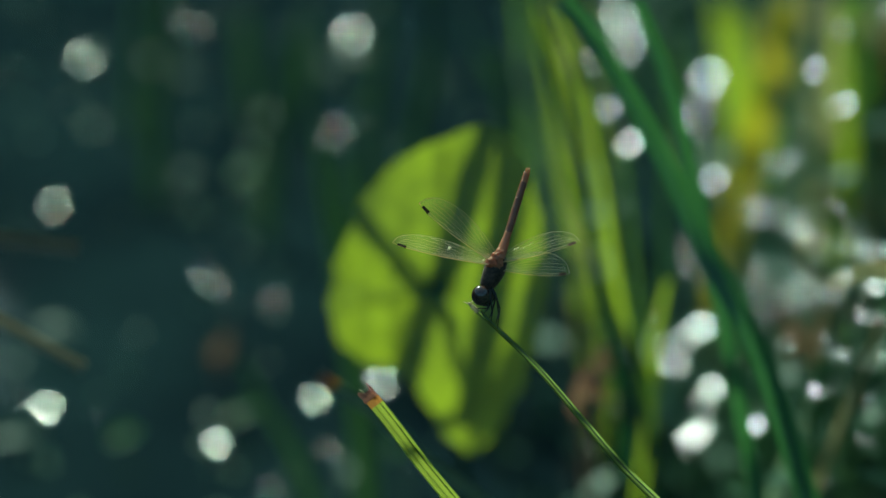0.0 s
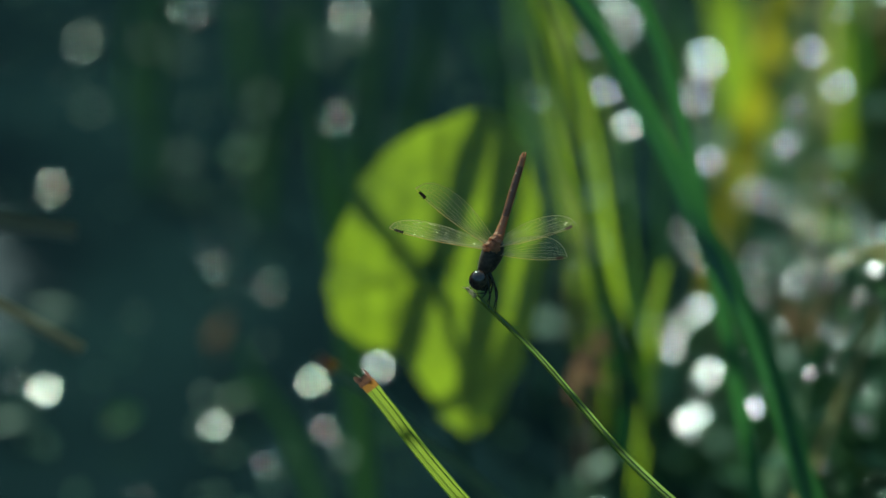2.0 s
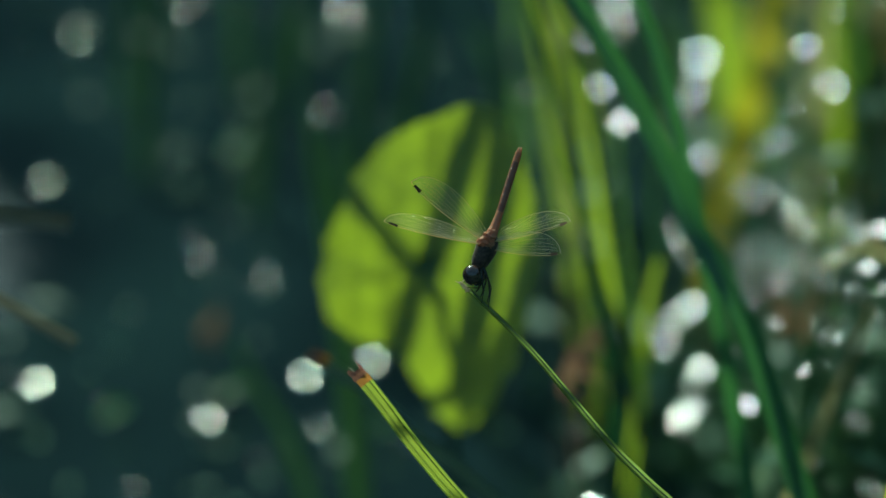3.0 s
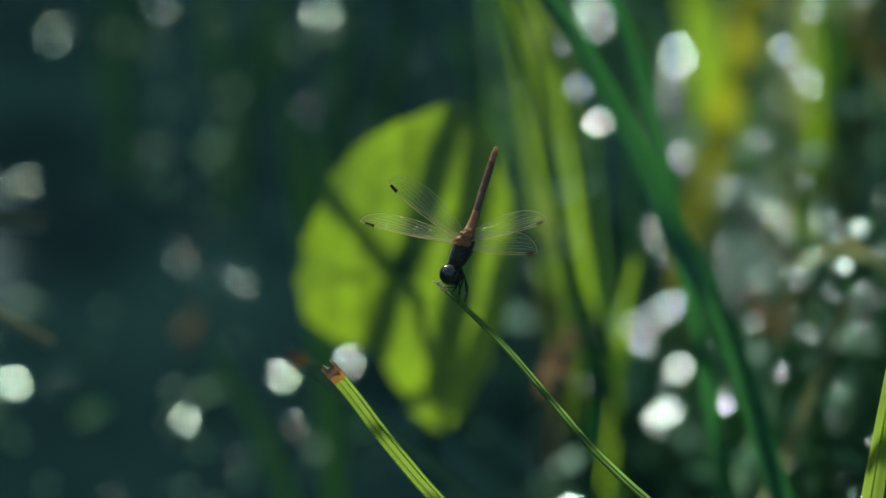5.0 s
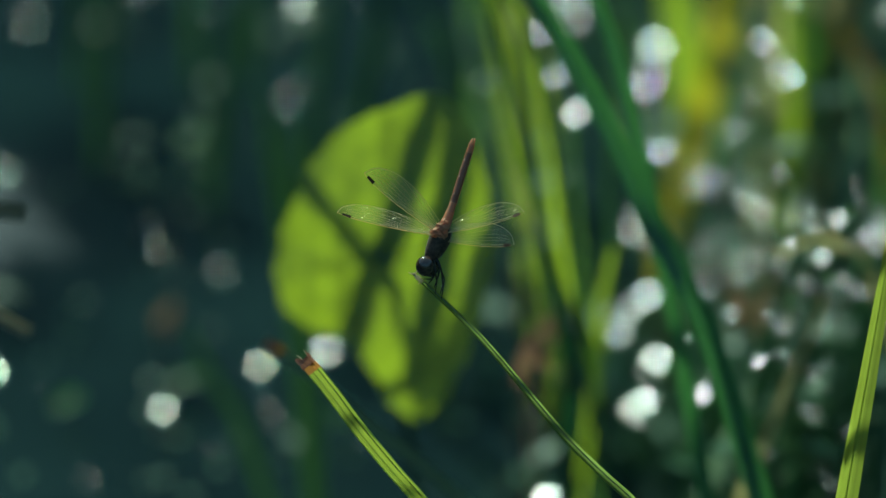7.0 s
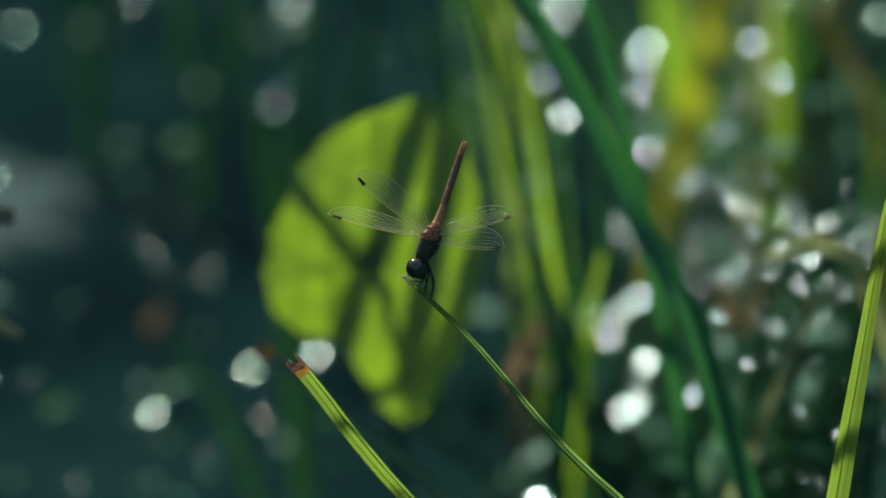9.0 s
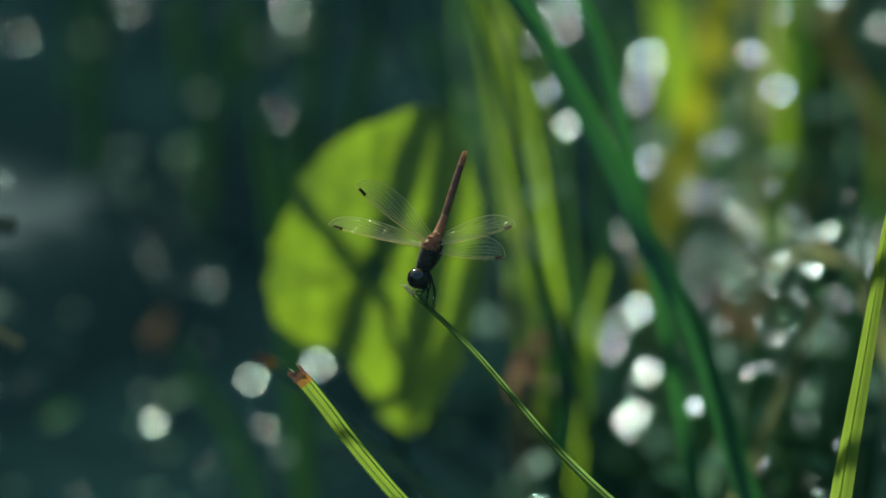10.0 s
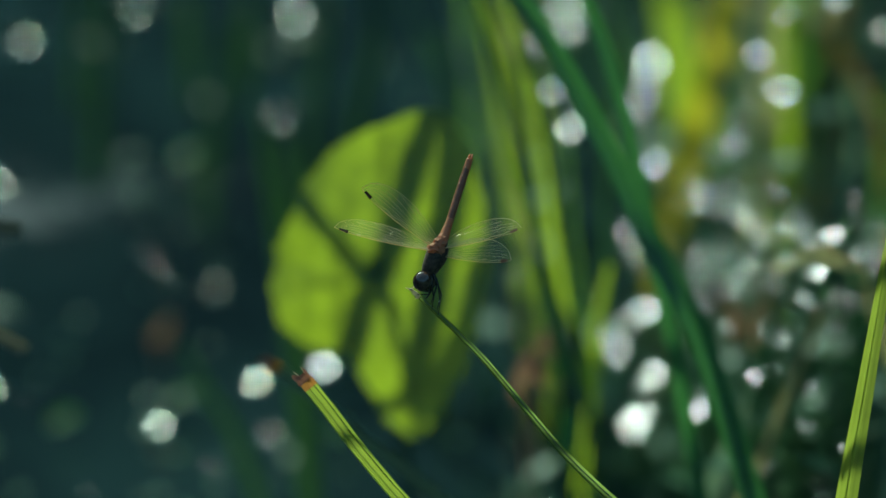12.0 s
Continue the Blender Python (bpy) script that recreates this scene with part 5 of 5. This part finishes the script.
def dead_leaf(at, length, width, turn, label):
    bm = bmesh.new()
    r = random.Random(int(at[0] * 1e4))
    at = Vector(at)
    tip = Vector((math.cos(turn) * length, -0.01, math.sin(turn) * length))
    ribbon(bm, spline([Vector(), tip * 0.5 + Vector((0, -0.012, 0)), tip], 14), taper(width, 0.05, 0.1, 0.5), (0.2, -1, 0.4), 0.9, 6, r.uniform(-0.8, 0.8))
    foot = Vector((tip.x * -0.1, 0.04, ground_height(at.x, at.y + 0.04) - 0.01 - at.z))
    tube(bm, spline([foot, foot * 0.4 + Vector((0.004, 0, 0)), Vector()], 6), [0.0009] * 7, 5)
    ob = part("dead_leaf", bm, DRY)
    ob.location = at
    return tagged(ob, label, "leaf", "dead leaves")


for at, ln, w, turn in [((0.0553, 1.1200, 0.1911), 0.021, 0.015, 1.45),
                        ((0.0606, 1.1400, 0.1961), 0.018, 0.013, 1.2),
                        ((0.1608, 1.2200, 0.1555), 0.045, 0.013, 1.55),
                        ((0.1569, 1.2600, 0.1407), 0.03, 0.012, 1.8),
                        ((-0.1232, 1.5000, 0.0178), 0.022, 0.009, 1.05)]:
    dead_leaf(at, ln, w, turn, "curled brown dead leaf caught on the bank")

for pts, w, mat in [
    ([(0.0624, 1.0208, -0.0100), (0.0976, 1.0560, 0.0877), (0.1415, 1.1000, 0.1854), (0.1494, 1.1100, 0.1967), (0.1589, 1.1200, 0.2080)], 0.0065, GRASS_PALE),
    ([(0.0600, 0.9617, -0.0100), (0.1036, 1.0054, 0.1113), (0.1582, 1.0600, 0.2327), (0.1633, 1.0700, 0.2396), (0.1674, 1.0800, 0.2455)], 0.0050, STRAW),
    ([(0.2786, 0.9971, -0.0100), (0.2382, 1.0339, 0.1172), (0.1877, 1.0800, 0.2444), (0.1840, 1.0833, 0.2536), (0.1796, 1.0867, 0.2623), (0.1739, 1.0900, 0.2655), (0.1647, 1.0933, 0.2624), (0.1567, 1.0967, 0.2584), (0.1498, 1.1000, 0.2514)], 0.0051, STRAW),
    ([(0.0763, 1.5343, -0.0100), (0.0741, 1.5488, 0.0707), (0.0719, 1.5640, 0.1115), (0.0695, 1.5808, 0.1474), (0.0658, 1.5898, 0.1668), (0.0582, 1.6027, 0.1944)], 0.0060, STRAW),
]:
    grass_shoot(pts, w, mat, "dry straw-coloured stalk on the bank" if mat is STRAW else "dull grey-green grass blade", "straw_stalk", tip=0.6,
                group="stalks on the bank", steps=16)

# blades over the water, their shade put into a dim grass colour
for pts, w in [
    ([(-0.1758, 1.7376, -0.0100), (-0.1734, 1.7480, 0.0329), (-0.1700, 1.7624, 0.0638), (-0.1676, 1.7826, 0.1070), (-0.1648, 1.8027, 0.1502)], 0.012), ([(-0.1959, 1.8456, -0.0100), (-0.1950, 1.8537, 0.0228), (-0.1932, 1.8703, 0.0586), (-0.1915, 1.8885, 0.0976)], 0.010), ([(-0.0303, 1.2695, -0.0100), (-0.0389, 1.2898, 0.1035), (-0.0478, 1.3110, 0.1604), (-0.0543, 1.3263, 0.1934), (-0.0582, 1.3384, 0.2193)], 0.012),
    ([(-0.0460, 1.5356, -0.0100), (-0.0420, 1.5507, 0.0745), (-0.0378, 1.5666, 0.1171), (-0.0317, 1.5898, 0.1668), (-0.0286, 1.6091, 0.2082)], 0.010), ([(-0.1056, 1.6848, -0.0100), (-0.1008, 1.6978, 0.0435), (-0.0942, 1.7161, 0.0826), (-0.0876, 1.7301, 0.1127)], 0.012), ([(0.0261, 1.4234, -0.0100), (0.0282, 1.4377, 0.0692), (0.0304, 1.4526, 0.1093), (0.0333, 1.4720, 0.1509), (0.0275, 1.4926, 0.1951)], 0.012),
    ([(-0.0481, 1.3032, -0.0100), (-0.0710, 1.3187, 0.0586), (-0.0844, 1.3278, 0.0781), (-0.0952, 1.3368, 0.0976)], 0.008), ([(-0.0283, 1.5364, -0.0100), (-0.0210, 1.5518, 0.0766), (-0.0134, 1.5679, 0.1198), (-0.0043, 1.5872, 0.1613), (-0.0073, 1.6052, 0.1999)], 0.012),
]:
    grass_shoot(pts, w, GRASS_DIM, "green grass shoot in the water, coloured dim for shade", tip=0.3, facing=(-0.3, -0.9, 0.0), group="grass in the water", steps=16)

# two broken straws at the water's edge
for pts, w in [([(-0.6053, 1.0133, -0.0100), (-0.3428, 1.0047, 0.2812), (-0.1664, 0.9989, 0.3192), (-0.1487, 0.9983, 0.3180), (-0.1359, 0.9975, 0.3164), (-0.1270, 0.9970, 0.3153)], 0.0070), ([(-0.8700, 1.1740, -0.0100), (-0.4103, 1.0648, 0.3212), (-0.1695, 1.0075, 0.2905), (-0.1534, 1.0037, 0.2823), (-0.1413, 1.0011, 0.2768), (-0.1273, 0.9973, 0.2686)], 0.0045)]:
    grass_shoot(pts, w, OLD_STRAW, "dull brown broken straw over the water", "straw", tip=0.9, group="broken straws", steps=16, base=0.9)


def pond_leaf(at, size, seed):
    """A limp dark leaf lying half drowned on the water."""
    r = random.Random(seed)
    bm = bmesh.new()
    d = r.uniform(0, 6.28)
    run = Vector((math.cos(d), math.sin(d), 0)) * size
    ribbon(bm, spline([run * -0.5, Vector((0, 0, size * 0.10)), run * 0.5], 10), taper(size * 0.45, 0.05, 0.2, 0.5), (r.uniform(-0.4, 0.4), r.uniform(-0.7, 0.1), 1), 0.3, 4)
    ob = part("pond_leaf", bm, GRASS if seed % 2 else GRASS_DULL)
    ob.location = (at[0], at[1], 0.009)
    return tagged(ob, "limp dark green leaf half drowned in the pond", "leaf", "drowned leaves")


for i, (at, size) in enumerate([((-0.0801, 1.9392, 0.0000), 0.030), ((-0.0449, 1.8665, 0.0000), 0.022), ((-0.1856, 1.9492, 0.0000), 0.030), ((-0.1206, 1.7635, 0.0000), 0.024),
                                ((-0.2125, 1.5485, 0.0000), 0.024), ((-0.1640, 1.4258, 0.0000), 0.022), ((-0.1164, 1.8479, 0.0000), 0.024),
                                ((-0.0543, 1.9594, 0.0000), 0.026), ((-0.2192, 1.4258, 0.0000), 0.026),
                                ((-0.0243, 1.4137, 0.0000), 0.020), ((-0.0467, 1.3902, 0.0000), 0.020), ((-0.1043, 1.4503, 0.0000), 0.022), ((-0.1534, 1.7635, 0.0000), 0.020)]):
    pond_leaf(at, size, 500 + i)


def duckweed():
    bm = bmesh.new()
    r = random.Random(77)
    for _ in range(420):
        x, y = r.uniform(-0.45, 0.12), r.uniform(1.2, 2.3)
        s = r.uniform(0.003, 0.008)
        small_leaf(bm, (x, y, 0.0015), (r.gauss(0, 0.22), r.gauss(-0.1, 0.22), 1), s, s * 0.8, r.uniform(0, 6.28), 0.1)
    tagged(part("duckweed", bm, HERB), "scattered small dark water weed on the pond", "duckweed", kind="stuff")


duckweed()


# ---------------------------------------------------------------- motion
def motions():
    walk(water, [
        (0, pose(-0.28, -0.02, 0)), (3, pose(-0.22, -0.01, 0)), (5, pose(-0.19, 0.0, 0)), (7, pose(-0.11, 0.0, 0)),
        (9, pose(-0.03, 0.0, 0)), (10, pose(-0.01, 0.0, 0)), (12, pose(0.01, 0.01, 0)),
    ])
    walk(dragon, [
        (0, pose(0.00891, 0.82655, 0.37565, -25.0, 0, 0) @ pose(0, 0, 0, 0, 0.000, 0)),
        (0.5, pose(0.00971, 0.82644, 0.37539, -25.0, 0, 0) @ pose(0, 0, 0, 0, -0.253, 0)),
        (1, pose(0.00967, 0.82662, 0.37578, -25.0, 0, 0) @ pose(0, 0, 0, 0, 0.487, 0)),
        (1.5, pose(0.00916, 0.82655, 0.37564, -25.0, 0, 0) @ pose(0, 0, 0, 0, -0.415, 0)),
        (2, pose(0.00894, 0.82631, 0.37511, -25.0, 0, 0) @ pose(0, 0, 0, 0, -0.544, 0)),
        (2.5, pose(0.00932, 0.82649, 0.37551, -25.0, 0, 0) @ pose(0, 0, 0, 0, 0.770, 0)),
        (3, pose(0.00898, 0.82641, 0.37533, -25.0, 0, 0) @ pose(0, 0, 0, 0, 0.037, 0)),
        (5, pose(0.00880, 0.82646, 0.37545, -25.0, 0, 0) @ pose(0, 0, 0, 0, -0.107, 0)),
        (5.5, pose(0.00841, 0.82632, 0.37514, -25.0, 0, 0) @ pose(0, 0, 0, 0, -0.333, 0)),
        (6, pose(0.00884, 0.82630, 0.37511, -25.0, 0, 0) @ pose(0, 0, 0, 0, -0.680, 0)),
        (6.5, pose(0.00886, 0.82632, 0.37514, -25.0, 0, 0) @ pose(0, 0, 0, 0, 1.166, 0)),
        (7, pose(0.00851, 0.82624, 0.37498, -25.0, 0, 0) @ pose(0, 0, 0, 0, 0.024, 0)),
        (9, pose(0.00850, 0.82635, 0.37521, -25.0, 0, 0) @ pose(0, 0, 0, 0, 0.550, 0)),
        (9.5, pose(0.00849, 0.82628, 0.37506, -25.0, 0, 0) @ pose(0, 0, 0, 0, -0.304, 0)),
        (10, pose(0.00847, 0.82635, 0.37521, -25.0, 0, 0) @ pose(0, 0, 0, 0, 0.242, 0)),
        (10.5, pose(0.00907, 0.82639, 0.37530, -25.0, 0, 0) @ pose(0, 0, 0, 0, 0.625, 0)),
        (11, pose(0.00871, 0.82634, 0.37519, -25.0, 0, 0) @ pose(0, 0, 0, 0, 0.511, 0)),
        (11.5, pose(0.00869, 0.82639, 0.37530, -25.0, 0, 0) @ pose(0, 0, 0, 0, 0.216, 0)),
        (12, pose(0.00866, 0.82635, 0.37520, -25.0, 0, 0) @ pose(0, 0, 0, 0, 0.448, 0)),
    ])
    walk(perch, [
        (0, pose(0.24027, 0.73329, -0.01000, 0.000, 0.000, -0.000)),
        (0.5, pose(0.24060, 0.73316, -0.01054, 0.006, 0.068, -0.013)),
        (1, pose(0.24041, 0.73323, -0.01022, -0.003, 0.088, -0.023)),
        (1.5, pose(0.24034, 0.73326, -0.01011, 0.000, 0.026, -0.006)),
        (2, pose(0.24053, 0.73318, -0.01043, 0.012, -0.030, 0.015)),
        (2.5, pose(0.24044, 0.73322, -0.01028, 0.003, 0.034, -0.006)),
        (3, pose(0.24044, 0.73322, -0.01028, 0.007, -0.012, 0.007)),
        (5, pose(0.24034, 0.73326, -0.01011, 0.005, -0.024, 0.009)),
        (5.5, pose(0.24039, 0.73324, -0.01019, 0.012, -0.083, 0.027)),
        (6, pose(0.24051, 0.73319, -0.01040, 0.013, -0.040, 0.017)),
        (6.5, pose(0.24050, 0.73320, -0.01037, 0.012, -0.037, 0.016)),
        (7, pose(0.24049, 0.73320, -0.01036, 0.016, -0.083, 0.030)),
        (9, pose(0.24037, 0.73325, -0.01017, 0.010, -0.070, 0.023)),
        (9.5, pose(0.24044, 0.73322, -0.01028, 0.014, -0.081, 0.028)),
        (10, pose(0.24037, 0.73325, -0.01016, 0.010, -0.073, 0.024)),
        (10.5, pose(0.24048, 0.73320, -0.01034, 0.008, -0.005, 0.006)),
        (11, pose(0.24044, 0.73322, -0.01027, 0.011, -0.049, 0.018)),
        (11.5, pose(0.24038, 0.73324, -0.01018, 0.008, -0.044, 0.016)),
        (12, pose(0.24042, 0.73323, -0.01025, 0.010, -0.054, 0.019)),
    ])
    walk(stub, [
        (0, pose(0.15350, 0.72888, -0.01000, 0.000, 0.000, -0.000)),
        (0.5, pose(0.15365, 0.72880, -0.01032, 0.004, 0.061, -0.013)),
        (1, pose(0.15361, 0.72883, -0.01023, 0.006, 0.001, 0.003)),
        (1.5, pose(0.15341, 0.72893, -0.00982, -0.001, -0.052, 0.012)),
        (2, pose(0.15357, 0.72885, -0.01014, 0.011, -0.091, 0.027)),
        (2.5, pose(0.15351, 0.72887, -0.01003, 0.000, 0.008, -0.002)),
        (3, pose(0.15355, 0.72886, -0.01011, 0.006, -0.041, 0.013)),
        (5, pose(0.15305, 0.72910, -0.00908, -0.015, -0.121, 0.022)),
        (5.5, pose(0.15293, 0.72916, -0.00883, -0.004, -0.335, 0.079)),
        (6, pose(0.15261, 0.72932, -0.00817, -0.010, -0.480, 0.111)),
        (6.5, pose(0.15274, 0.72926, -0.00842, -0.014, -0.337, 0.074)),
        (7, pose(0.15299, 0.72913, -0.00895, -0.008, -0.248, 0.056)),
        (9, pose(0.15304, 0.72911, -0.00904, -0.006, -0.243, 0.056)),
        (9.5, pose(0.15303, 0.72911, -0.00903, -0.001, -0.298, 0.071)),
        (10, pose(0.15301, 0.72913, -0.00898, -0.009, -0.225, 0.050)),
        (10.5, pose(0.15319, 0.72903, -0.00937, -0.005, -0.144, 0.032)),
        (11, pose(0.15305, 0.72910, -0.00907, -0.012, -0.156, 0.032)),
        (11.5, pose(0.15303, 0.72911, -0.00903, -0.007, -0.224, 0.050)),
        (12, pose(0.15299, 0.72914, -0.00894, -0.007, -0.254, 0.058)),
    ])


motions()
